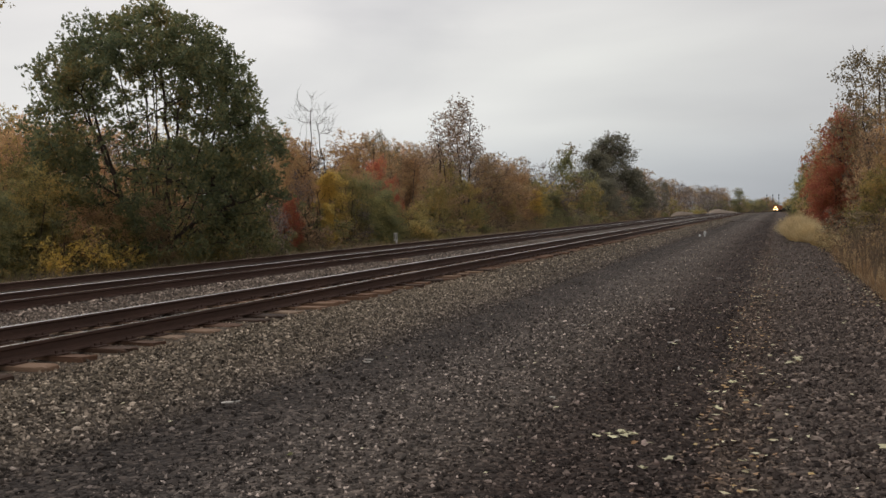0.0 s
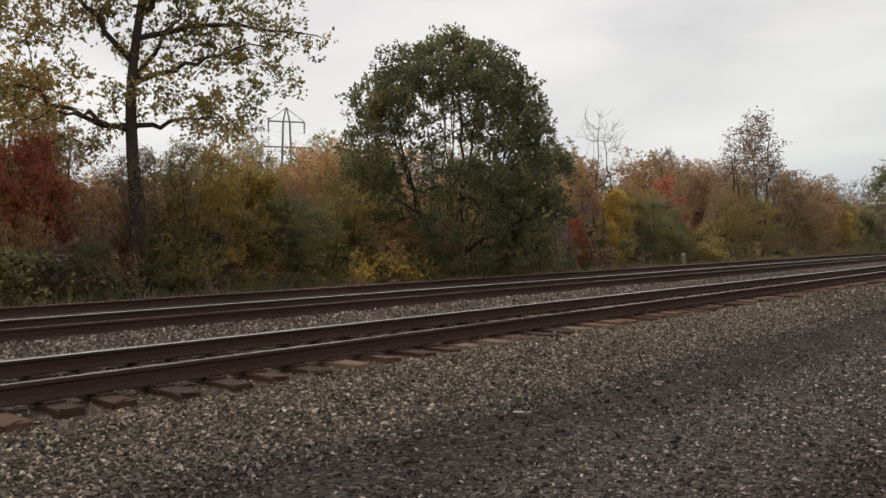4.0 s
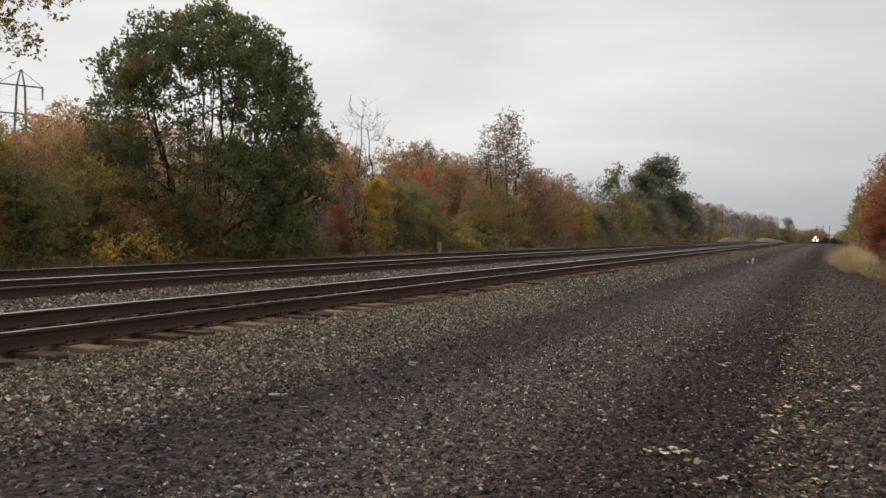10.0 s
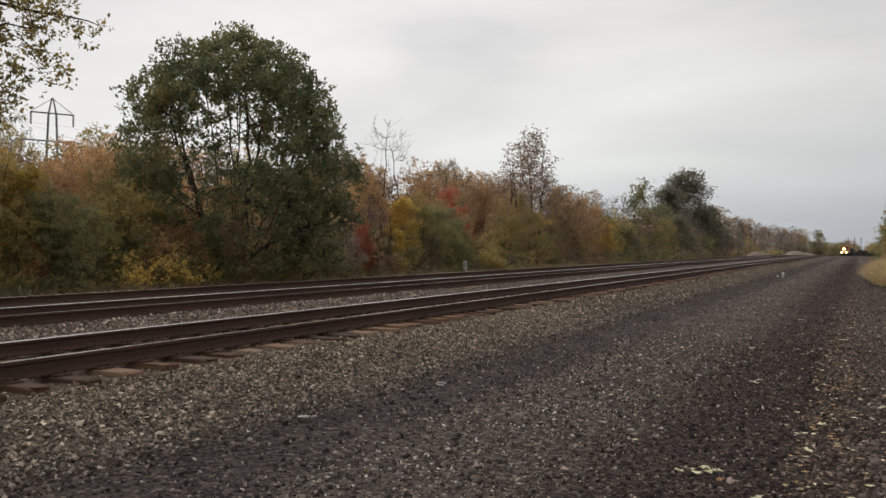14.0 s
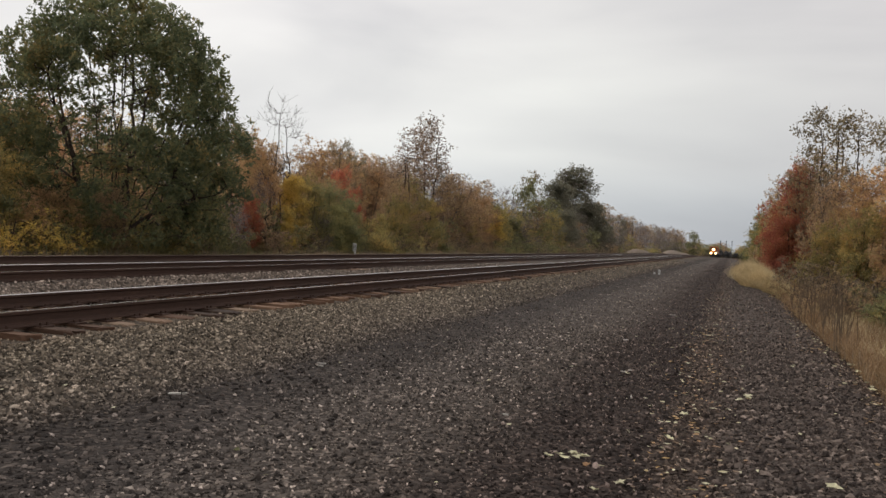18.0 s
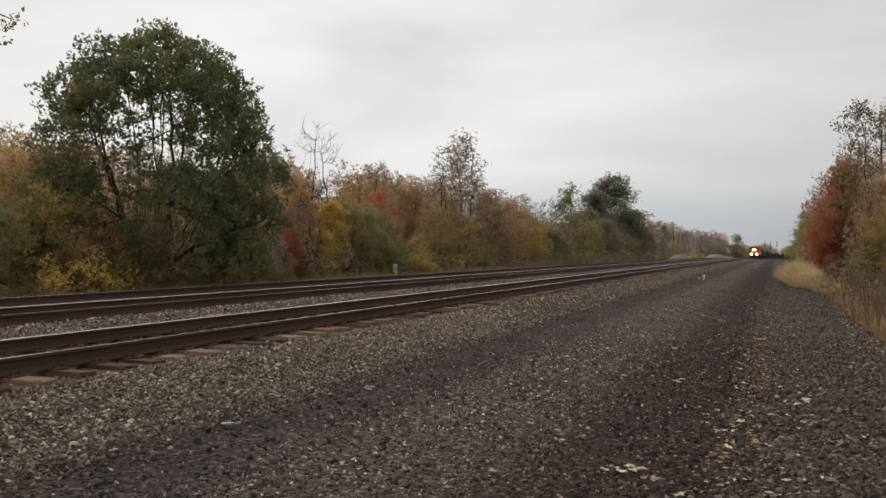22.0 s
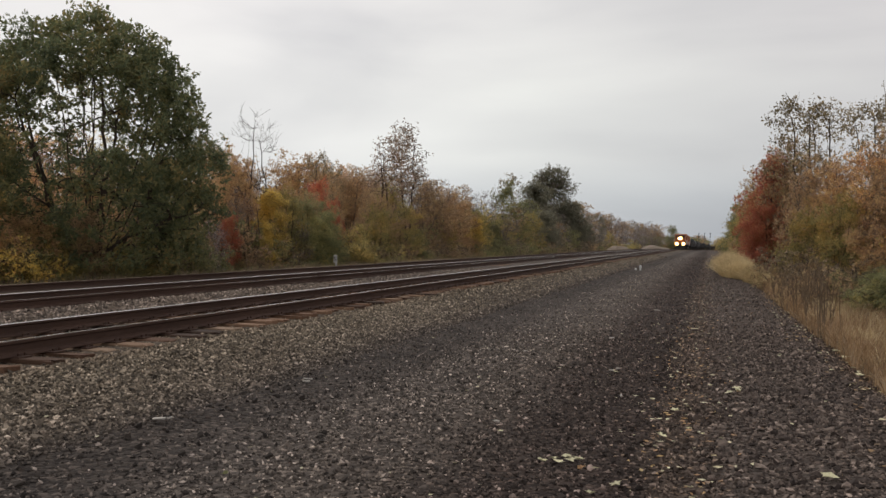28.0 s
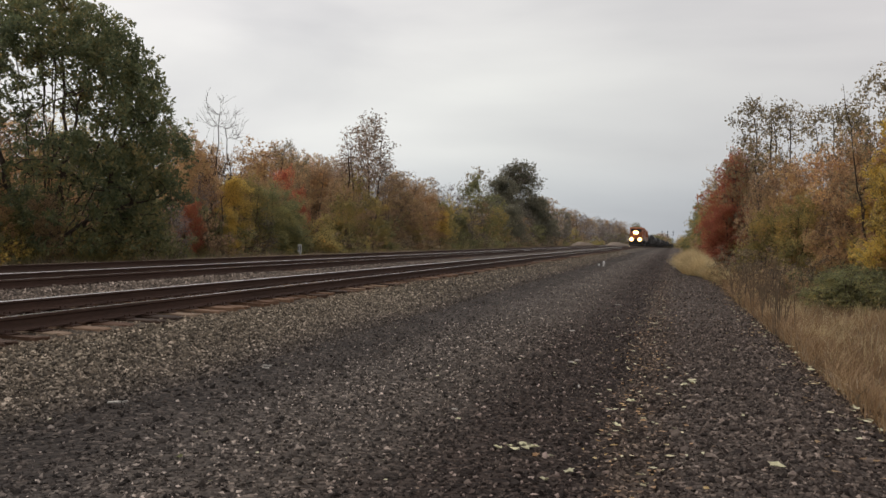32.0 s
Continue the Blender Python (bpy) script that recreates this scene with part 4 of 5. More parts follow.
def great_oak():
    g = np.random.default_rng(11)
    holes = [(-0.9, 0, 5.5, 1.9, 9, 1.7, 0.78), (2.0, 0, 4.75, 0.8, 9, 0.4, 0.6), (-1.6, 0, 3.3, 1.0, 9, 1.1, 0.6), (-2.8, 0, 1.4, 2.2, 9, 1.2, 0.75), (0.6, 0, 5.4, 1.0, 9, 0.8, 0.4), (-3.2, 0, 5.4, 0.9, 9, 0.5, 0.45), (1.0, 0, 0.9, 2.4, 9, 1.0, 0.7), (1.8, 0, 2.5, 2.6, 9, 1.0, 0.45), (0.2, 0, 2.6, 0.9, 9, 1.6, 0.4)]
    thin = hole_filter(holes, g)
    lines = []
    for i in range(15):
        a = i * 2.4 + g.normal(0, 0.2)
        out = (0.25, 0.8, 1.5, 2.0, 2.6, 3.0, 1.1, 0.5, 2.2, 2.8, 1.8, 0.9, 1.3, 2.4, 0.6)[i]
        foot = np.array([g.normal(0, 0.16), g.normal(0, 0.16), -0.2])
        head = np.array([math.cos(a) * out, math.sin(a) * out * 0.9, 8.7 - 0.55 * out ** 1.5 + g.normal(0, 0.3)])
        mid = foot + np.array([math.cos(a) * out * 0.62, math.sin(a) * out * 0.55, 2.4 + 0.15 * out])
        p = bezier(foot, mid, head, 16)
        p[2:-1] += g.normal(0, 0.045, (13, 3))
        lines.append(p)
    # two low limbs reach out sideways
    for sx, z in ((-3.3, 3.3), (3.4, 2.6)):
        p = bezier(np.array([0, -0.2, 0.5]), np.array([sx * 0.3, -0.6, 2.0]), np.array([sx, -1.4, z]), 12)
        p[2:-1] += g.normal(0, 0.05, (9, 3))
        lines.append(p)
    goals = oak_points(g, 1750, 0.2)
    paths, ends, ways = branching(lines, goals, g, 0.0068, 0.17, 0.5, 1.0, 0.05)
    root = tagged(new("oak_tree"), "broad dark green oak just turning brown beside the tracks", "tree")
    wood_mesh(paths, BARK, root)
    ways = ways + np.array([0, 0, 0.35])
    v, f = foliage(ends, ways, g, 52, 0.165, 0.20, 9, 0.5, thin)
    quick_mesh("crown", v, f, OAK_LEAF, root)
    return root


stand(great_oak(), -21.5, 24.9, 0, 41.6)


def tall_tree():
    """A stout leaning trunk with a few heavy limbs, its foliage thin and in tufts, one long branch reaching out."""
    g = np.random.default_rng(12)
    trunk = bezier(np.array([-0.45, 0, -0.3]), np.array([-0.2, 0, 5.0]), np.array([0.35, 0, 13.0]), 22)
    trunk[:, 0] += 0.16 * np.sin(np.linspace(0, 9, 22))
    limbs = [trunk]
    for z, ex, ey, ez, bow in ((5.0, -4.6, 0.6, 6.9, -0.5), (5.7, 3.4, -0.4, 7.3, 0.4), (6.8, -3.4, -1.2, 9.6, 0.6), (7.0, 5.2, 0.2, 7.8, 0.7), (7.8, 2.4, 1.8, 10.8, 0.5), (8.6, -2.2, 1.6, 11.6, 0.3), (6.2, 1.4, 2.2, 8.8, 0.2), (4.8, 2.6, 0.5, 5.2, 0.5), (4.6, -2.9, -0.5, 4.9, 0.5)):
        k = int(np.argmin(np.abs(trunk[:, 2] - z)))
        a, e = trunk[k], np.array([ex, ey, ez])
        p = bezier(a, (a + e) / 2 + np.array([0, 0, bow]), e, 12)
        p[1:] += g.normal(0, 0.07, (11, 3))
        limbs.append(p)
    blobs = [(0.4, 0, 10.2, 3.2, 2.8, 1.7), (-2.9, 0, 8.4, 2.4, 2.2, 1.6), (2.5, 0, 8.2, 2.1, 1.8, 1.1), (3.0, 0, 6.5, 1.5, 1.4, 0.7), (4.5, 0.1, 7.7, 0.9, 0.7, 0.4), (2.0, 0, 5.3, 1.5, 1.4, 0.8), (-3.0, 0, 6.1, 1.9, 1.5, 0.8), (-1.8, 0, 4.6, 1.2, 1.2, 0.7), (0.6, 0.4, 7.3, 1.3, 1.2, 1.0), (0.2, -0.6, 5.7, 1.2, 0.9, 0.8), (-0.6, 0.5, 9.0, 1.5, 1.3, 1.2)]
    goals = in_crown(blobs, g, 900, 0.3)
    paths, ends, ways = branching(limbs, goals, g, 0.0062, 0.26, 0.5, 4.0, 0.06)
    root = tagged(new("tall_tree"), "tall tree with thin olive and yellowing leaves", "tree")
    wood_mesh([(p, np.maximum(r, 0.27 - 0.0105 * np.arange(22)) if i == 0 else (np.maximum(r, np.linspace(0.09, 0.012, 12)) if i < 10 else r)) for i, (p, r) in enumerate(paths)], BARK, root)
    v, f = foliage(ends, ways, g, 27, 0.135, 0.2, 6, 0.62)
    quick_mesh("crown", v, f, OLIVE_LEAF, root)
    return root


stand(tall_tree(), -21.2, 11.6, 0, 63)

# Shrub and sapling patterns, each set again along the wood's edge
KINDS, FAR_KINDS = {}, {}


def crown(seed, h, r, n=9, low=0.28, taper=0.5, tall_blobs=1.0):
    """Uneven blobs about a round-headed crown of height h and radius r; taper narrows it above."""
    q = random.Random(seed)
    out = []
    for i in range(n):
        u = (i + q.random()) / n
        z = h * (low + (0.93 - low) * u)
        w = r * (1 - taper * u) * (0.55 + 0.45 * math.sin(math.pi * min(1, 0.25 + u * 0.8)))
        a, d = i * 2.4 + q.uniform(-0.5, 0.5), w * q.uniform(0.35, 0.8)
        s = r * q.uniform(0.26, 0.46) * (1 - 0.45 * taper * u)
        out.append((d * math.cos(a), d * math.sin(a), z, s, s, s * q.uniform(0.6, 1.0) * tall_blobs))
    return out


def kind_of_tree(key, name, label, mat, seed, h, r, low=0.15, taper=0.35, twigs=270, per=80, leaf=0.1, spread=0.2, trunk=0.08, stems=3, bare=0, bark=None, n=17, tall_blobs=1.0, fan=0.1, clump=6, variants=2, far=0.5):
    KINDS[key], FAR_KINDS[key] = [], []
    for k in range(variants):
        blobs = crown(seed + 100 * k, h, r, n, low, taper, tall_blobs)
        KINDS[key].append(tree(name, h, blobs, mat, seed + 100 * k, twigs=twigs, per=per, leaf=leaf, spread=spread, trunk=trunk, stems=stems, bare=bare, bark=bark, fan=fan, clump=clump, kind_label=label))
        FAR_KINDS[key].append(tree(name, h, blobs, mat, seed + 100 * k, twigs=max(70, int(twigs * far)), per=int(per * (far + 0.05)), leaf=leaf * 1.6, spread=spread * 1.25, clump=5, trunk=trunk * 1.3, stems=stems, bare=min(bare, 1), bark=bark, fan=fan, kind_label=label))


kind_of_tree("green", "green_tree", "bushy dull green tree at the wood's edge", GREEN_LEAF, 21, 6, 2.5)
kind_of_tree("olive", "olive_tree", "olive and yellow autumn tree at the wood's edge", OLIVE_LEAF, 22, 6, 2.4, per=66)
kind_of_tree("yellow", "yellow_tree", "slender bright yellow autumn sapling", YELLOW_LEAF, 23, 6, 1.3, low=0.06, twigs=170, per=90, leaf=0.085, spread=0.16, stems=3, trunk=0.04, taper=0.3)
kind_of_tree("orange", "orange_tree", "orange autumn tree with thin grey stems", ORANGE_LEAF, 24, 6, 2.4, per=56, bark=GREYBARK, bare=1)
kind_of_tree("red", "red_tree", "deep red maple in autumn leaf", RED_LEAF, 25, 6, 2.0, stems=2, per=74)
kind_of_tree("russet", "russet_tree", "russet brown autumn tree with thin twigs", RUSSET_LEAF, 26, 6, 2.6, per=46, bare=2, bark=GREYBARK, stems=4)
kind_of_tree("brown", "brown_tree", "tall tree with sparse withered brown leaves", BROWN_LEAF, 27, 10, 2.2, low=0.5, taper=0.72, twigs=240, per=11, leaf=0.13, spread=0.2, trunk=0.09, stems=2, bare=1, fan=0.05, clump=2)
kind_of_tree("thin", "thin_tree", "tall thin tree nearly bare of leaves", THIN_LEAF, 28, 9, 1.7, low=0.42, taper=-0.2, fan=0.1, twigs=170, per=15, leaf=0.125, spread=0.2, trunk=0.05, stems=3, bare=1, n=14, tall_blobs=1.1, clump=3)
kind_of_tree("bare", "bare_tree", "leafless grey dead tree with upright twigs", BROWN_LEAF, 29, 8, 0.95, low=0.4, taper=-0.2, twigs=60, per=0, spread=0.34, trunk=0.07, stems=2, bare=3, n=10, tall_blobs=2.4, fan=0.07)
kind_of_tree("twiggy", "twiggy_tree", "grey brown tree almost bare, dense with twigs", GREY_LEAF, 31, 8, 2.6, low=0.1, taper=0.4, twigs=300, per=16, leaf=0.09, spread=0.26, trunk=0.06, stems=4, bare=3, bark=GREYBARK)
kind_of_tree("dark", "dark_tree", "large dark green tree with bare top twigs", DARK_LEAF, 30, 14, 4.6, low=0.08, taper=0.25, twigs=520, per=70, leaf=0.15, spread=0.42, trunk=0.22, stems=2, bare=2, n=30, tall_blobs=0.9, far=0.9)


def thicket(name, mat, seed, label, height=2.4, per=40):
    """Low tangled brush: many thin stems and uneven tufts, some shoots standing out."""
    q = random.Random(seed)
    blobs = [(q.uniform(-1.3, 1.3), q.uniform(-1.3, 1.3), q.uniform(0.5, 1.3), q.uniform(0.4, 0.9), q.uniform(0.4, 0.9), q.uniform(0.4, 0.8)) for _ in range(7)]
    blobs += [(q.uniform(-1.2, 1.2), q.uniform(-1.2, 1.2), q.uniform(1.5, 2.0), 0.22, 0.22, 0.55) for _ in range(5)]
    key = name
    KINDS[key] = [tree(name, height, blobs, mat, seed, twigs=120, per=per, leaf=0.085, spread=0.17, trunk=0.03, fork=0.05, stems=8, bare=2, kind_label=label, category="shrub")]
    FAR_KINDS[key] = [tree(name, height, blobs, mat, seed, twigs=40, per=per // 2, leaf=0.17, spread=0.26, trunk=0.03, fork=0.05, stems=4, bare=0, kind_label=label, category="shrub")]


thicket("green_thicket", GREEN_LEAF, 61, "low tangled dull green brush")
thicket("brown_thicket", RUSSET_LEAF, 62, "low tangled brown brush half bare", per=26)
thicket("grey_thicket", WEED, 63, "low grey brown brush of dry stems", per=18)
thicket("olive_thicket", OLIVE_LEAF, 64, "low olive brush with yellowing leaves")
thicket("golden_thicket", YELLOW_LEAF, 65, "low brush with golden yellow leaves", per=22)

HEIGHT = {"green_thicket": 2.5, "brown_thicket": 2.5, "grey_thicket": 2.5, "olive_thicket": 2.5, "golden_thicket": 2.5, "brown": 10.3, "thin": 9.2, "bare": 8.3, "twiggy": 8.2, "dark": 14.2}
used = set()


def grow(kind, x, y, top, wide=1.0, turn=None, z=None):
    """A tree of a kind whose crown reaches the height top; wide spreads it. Those far down the line have fewer, coarser leaves."""
    h = HEIGHT.get(kind, 6.1)
    x = x + float(bend(y))
    z = float(ground_z(x, y)) if z is None else z
    s = (top - z) / h
    m = pose(x, y, z, 0, 0, rnd.uniform(0, 360) if turn is None else turn) @ Matrix.Diagonal((s * wide, s * wide, s, 1))
    model = rnd.choice((FAR_KINDS if y > 95 or x < -38 else KINDS)[kind])
    ob = copy_thing(model, Matrix()) if model.name in used else model
    used.add(model.name)
    ob.matrix_basis = m
    return ob


for kind, x, y, top, wide in [
        ("red", -22.6, 9.3, 4.9, 0.85), ("red", -22.3, 8.0, 4.4, 0.9), ("orange", -21.6, 8.8, 2.7, 0.9), ("orange", -21.4, 7.4, 2.9, 1.0), ("orange", -22.2, 10.8, 3.7, 0.8), ("russet", -22.4, 11.8, 4.2, 0.9), ("thin", -20.9, 12.7, 4.9, 0.8), ("thin", -20.8, 11.3, 4.4, 0.8),
        ("olive", -22.6, 14.9, 5.5, 0.95), ("olive", -23.0, 16.4, 4.9, 0.8), ("olive", -22.0, 13.5, 4.8, 0.9), ("yellow", -22.3, 16.4, 4.2, 1.4), ("yellow", -21.9, 14.4, 3.9, 1.3), ("olive", -21.6, 12.6, 3.6, 1.0), ("green", -21.5, 16.7, 3.5, 1.15), ("green", -21.6, 18.0, 3.1, 1.0), ("olive", -21.4, 15.4, 2.9, 1.0), ("twiggy", -21.2, 13.9, 2.8, 1.0), ("twiggy", -21.0, 10.2, 2.6, 1.1), ("green", -21.4, 11.9, 2.4, 1.1), ("red", -21.2, 15.9, 1.7, 1.0),
        ("orange", -26, 22.4, 5.9, 0.9), ("orange", -27, 20.8, 5.2, 1.0), ("twiggy", -29, 20.6, 6.9, 0.9), ("olive", -26, 9.0, 7.6, 1.1), ("olive", -22.6, 6.6, 5.2, 1.0), ("russet", -27, 6.0, 6.6, 1.1), ("russet", -25, 11.0, 5.6, 1.1), ("olive", -21.5, 4.4, 3.8, 1.2), ("russet", -22, 2.2, 4.2, 1.2),
        ("olive", -21.8, 19.6, 3.9, 1.0), ("olive", -24.0, 21.0, 4.6, 1.0), ("orange", -24.6, 19.2, 4.7, 1.0), ("russet", -25, 17.6, 4.8, 1.0), ("orange", -26, 28.0, 4.6, 0.9), ("orange", -27, 31.0, 5.0, 1.0),
        ("orange", -24.2, 37.4, 6.9, 0.8), ("orange", -24.6, 39.8, 6.3, 0.8), ("orange", -23.4, 35.2, 5.0, 0.8), ("bare", -23, 38.0, 8.9, 1.1), ("bare", -23.2, 40.3, 8.4, 1.2), ("red", -21.4, 33.8, 2.9, 0.9), ("twiggy", -21.2, 32.4, 2.7, 1.0), ("twiggy", -22.0, 35.6, 4.4, 0.9),
        ("yellow", -20.7, 36.0, 2.7, 0.9), ("yellow", -21.5, 37.9, 4.5, 1.2), ("olive", -21.9, 39.8, 4.7, 0.9), ("green", -21.5, 41.8, 4.3, 1.0), ("green", -21.2, 43.8, 3.6, 1.0), ("twiggy", -21.2, 40.2, 3.0, 1.1), ("red", -24.0, 48.0, 5.7, 0.8), ("red", -24.4, 51.0, 4.6, 0.8), ("orange", -24.6, 45.4, 5.4, 0.9), ("russet", -23.4, 46.5, 4.4, 1.0), ("thin", -26, 52.0, 8.4, 0.7), ("thin", -26, 54.8, 7.6, 0.6),
        ("brown", -23, 58.2, 10.7, 1.15), ("brown", -23.2, 61.6, 12.1, 1.15), ("olive", -21.9, 53.0, 4.4, 1.1), ("olive", -21.9, 58.0, 4.8, 1.1), ("russet", -23, 55.6, 5.2, 1.1), ("russet", -23, 66.0, 6.8, 1.2), ("russet", -23.3, 71.0, 6.9, 1.2), ("orange", -22.9, 75.5, 6.2, 1.0), ("yellow", -22.4, 79.5, 4.4, 1.6), ("olive", -22.5, 81.5, 5.6, 0.9), ("russet", -24.2, 78.5, 7.0, 1.0), ("russet", -30, 66.8, 8.0, 1.2), ("russet", -34, 62.6, 7.9, 1.3),
        ("twiggy", -27, 73.0, 8.8, 1.0), ("twiggy", -28, 79.0, 9.2, 1.0), ("twiggy", -25, 86.0, 7.8, 1.1), ("twiggy", -25, 92.0, 8.0, 1.1), ("green", -24.2, 100.0, 9.4, 0.9), ("thin", -24, 101.0, 11.0, 0.9), ("green", -24, 107.5, 8.2, 1.0), ("olive", -22, 104.0, 5.6, 1.3), ("twiggy", -22, 91.0, 4.8, 1.3),
        ("dark", -26, 143.5, 15.4, 1.2), ("dark", -27, 132.0, 12.0, 1.1), ("dark", -23.5, 141.0, 8.6, 1.1), ("dark", -24, 150.0, 9.6, 1.1), ("twiggy", -24, 133.0, 8.6, 1.3), ("twiggy", -26.5, 143.0, 16.4, 0.9), ("bare", -27, 136.0, 15.2, 0.9), ("dark", -22.5, 118.0, 6.6, 1.3), ("twiggy", -21.5, 126.0, 5.6, 1.4), ("green", -21, 131.0, 4.2, 1.3), ("dark", -22, 157.0, 5.6, 1.2), ("olive_thicket", -20.6, 217.0, 2.5, 1.6), ("green_thicket", -20.6, 226.0, 2.4, 1.6), ("olive_thicket", -20.6, 236.0, 2.6, 1.6), ("grey_thicket", -20.4, 245.0, 2.2, 1.6), ("twiggy", -23, 163.0, 8.6, 1.0), ("bare", -24, 215.0, 9.6, 1.2),
        ("thin", -23, 172.0, 8.4, 1.1), ("twiggy", -23.5, 188.0, 8.6, 1.2), ("olive", -22.5, 196.0, 4.6, 1.2), ("dark", -25, 203.0, 8.6, 0.5), ("twiggy", -25, 97.0, 8.6, 1.1), ("twiggy", -25.5, 113.0, 9.0, 1.2), ("twiggy", -25.5, 232.0, 10.4, 1.1), ("twiggy", -26, 312.0, 10.2, 1.2), ("twiggy", -25, 388.0, 9.0, 1.4), ("green", -20.5, 448.0, 11.6, 1.1), ("twiggy", -20.6, 455.0, 12.4, 1.0), ("olive", -20, 500.0, 7.8, 1.5), ("green", -19, 560.0, 7.4, 1.6), ("green", -19, 640.0, 7.8, 1.6)]:
    grow(kind, x, y, top, wide)
# the wood behind, in ragged rows
MIX = ["russet", "orange", "olive", "russet", "brown", "orange", "twiggy", "thin", "orange", "olive", "twiggy"]
for i in range(34):
    y = -6 + i * 3.1 + rnd.uniform(-1, 1)
    grow(rnd.choice(MIX), -31 - rnd.uniform(0, 6), y, (rnd.uniform(6.2, 7.6) + 0.012 * y) * (0.72 if y < 27 else 1.12), 1.25)
for i in range(30):
    y = -4 + i * 2.3 + rnd.uniform(-0.8, 0.8)
    grow(rnd.choice(["green_thicket", "olive_thicket", "brown_thicket", "olive", "green", "russet"]), -20.8 - rnd.uniform(0, 2.4), y, rnd.uniform(1.9, 3.2), 1.15)
for i in range(26):
    y = 70 + i * 5.0 + rnd.uniform(-2, 2)
    grow(rnd.choice(["russet", "olive", "green", "twiggy", "twiggy", "thin"] if y < 118 else ["twiggy", "twiggy", "russet", "dark", "twiggy", "thin"]), (-21.5 if y < 160 else -23.5) - rnd.uniform(0, 8), y, rnd.uniform(3.6, 6.4), 1.4)
for i in range(60):
    y = 150 + i * 5.6 + rnd.uniform(-3, 3)
    grow(rnd.choice(["twiggy", "twiggy", "thin", "brown", "twiggy", "bare", "twiggy", "russet"]), -27 - rnd.uniform(0, 8), y, rnd.uniform(8.0, 10.4) + 0.006 * y, 1.3)
for i in range(30):
    y = 340 + i * 14.0
    grow(rnd.choice(["twiggy", "russet", "twiggy", "twiggy", "green"]), (-25 if y < 440 else -19.5) - rnd.uniform(0, 5), y, rnd.uniform(5.0, 7.5), 1.7)
for i in range(30):
    y = 700 + i * 28.0
    grow(rnd.choice(["russet", "olive", "green"]), -20 - rnd.uniform(0, 14), y, rnd.uniform(7.0, 10.0), 2.2)

# brush closing the wood's foot, and the deep wood behind
for i in range(110):
    y = -8 + i * 0.85 + rnd.uniform(-0.4, 0.4)
    grow(rnd.choice(["green_thicket", "grey_thicket", "brown_thicket", "grey_thicket", "olive_thicket", "brown_thicket"]), -20.5 - rnd.uniform(0, 1.5), y, rnd.uniform(0.8, 1.9), 1.25)
for kind, x, y, top in (("golden_thicket", -20.4, 19.2, 1.9), ("golden_thicket", -20.5, 20.9, 1.6), ("orange", -20.9, 20.2, 2.2), ("orange", -21.2, 21.8, 2.6)):
    grow(kind, x, y, top, 1.1)
for kind, x, y, top in (("green", -20.9, 22.6, 2.2), ("green", -20.8, 27.6, 2.4), ("olive", -20.9, 25.4, 1.8), ("green", -21, 30.0, 3.0), ("twiggy", -21, 31.4, 3.0), ("twiggy", -20.9, 9.0, 2.0), ("green", -20.9, 10.0, 1.8)):
    grow(kind, x, y, top, 1.15)
for i in range(60):
    y = 85 + i * 2.6
    grow(rnd.choice(["green_thicket", "grey_thicket", "brown_thicket", "grey_thicket", "grey_thicket"]), (-19.9 if y < 160 else -22.8) - rnd.uniform(0, 2), y, rnd.uniform(1.2, 2.6), 1.4)
for i in range(30):
    y = -12 + i * 6.0 + rnd.uniform(-2, 2)
    grow(rnd.choice(["russet", "olive", "russet", "green", "orange"]), -40 - rnd.uniform(0, 14), y, (rnd.uniform(6.0, 7.8) + 0.01 * y) * (0.78 if y < 36 else 1.0), 1.7)
for i in range(40):
    y = -8 + i * 2.6 + rnd.uniform(-1, 1)
    grow(rnd.choice(["russet", "olive", "orange", "green", "russet", "orange"]), -25 - rnd.uniform(0, 4), y, rnd.uniform(2.6, 4.2), 1.5)

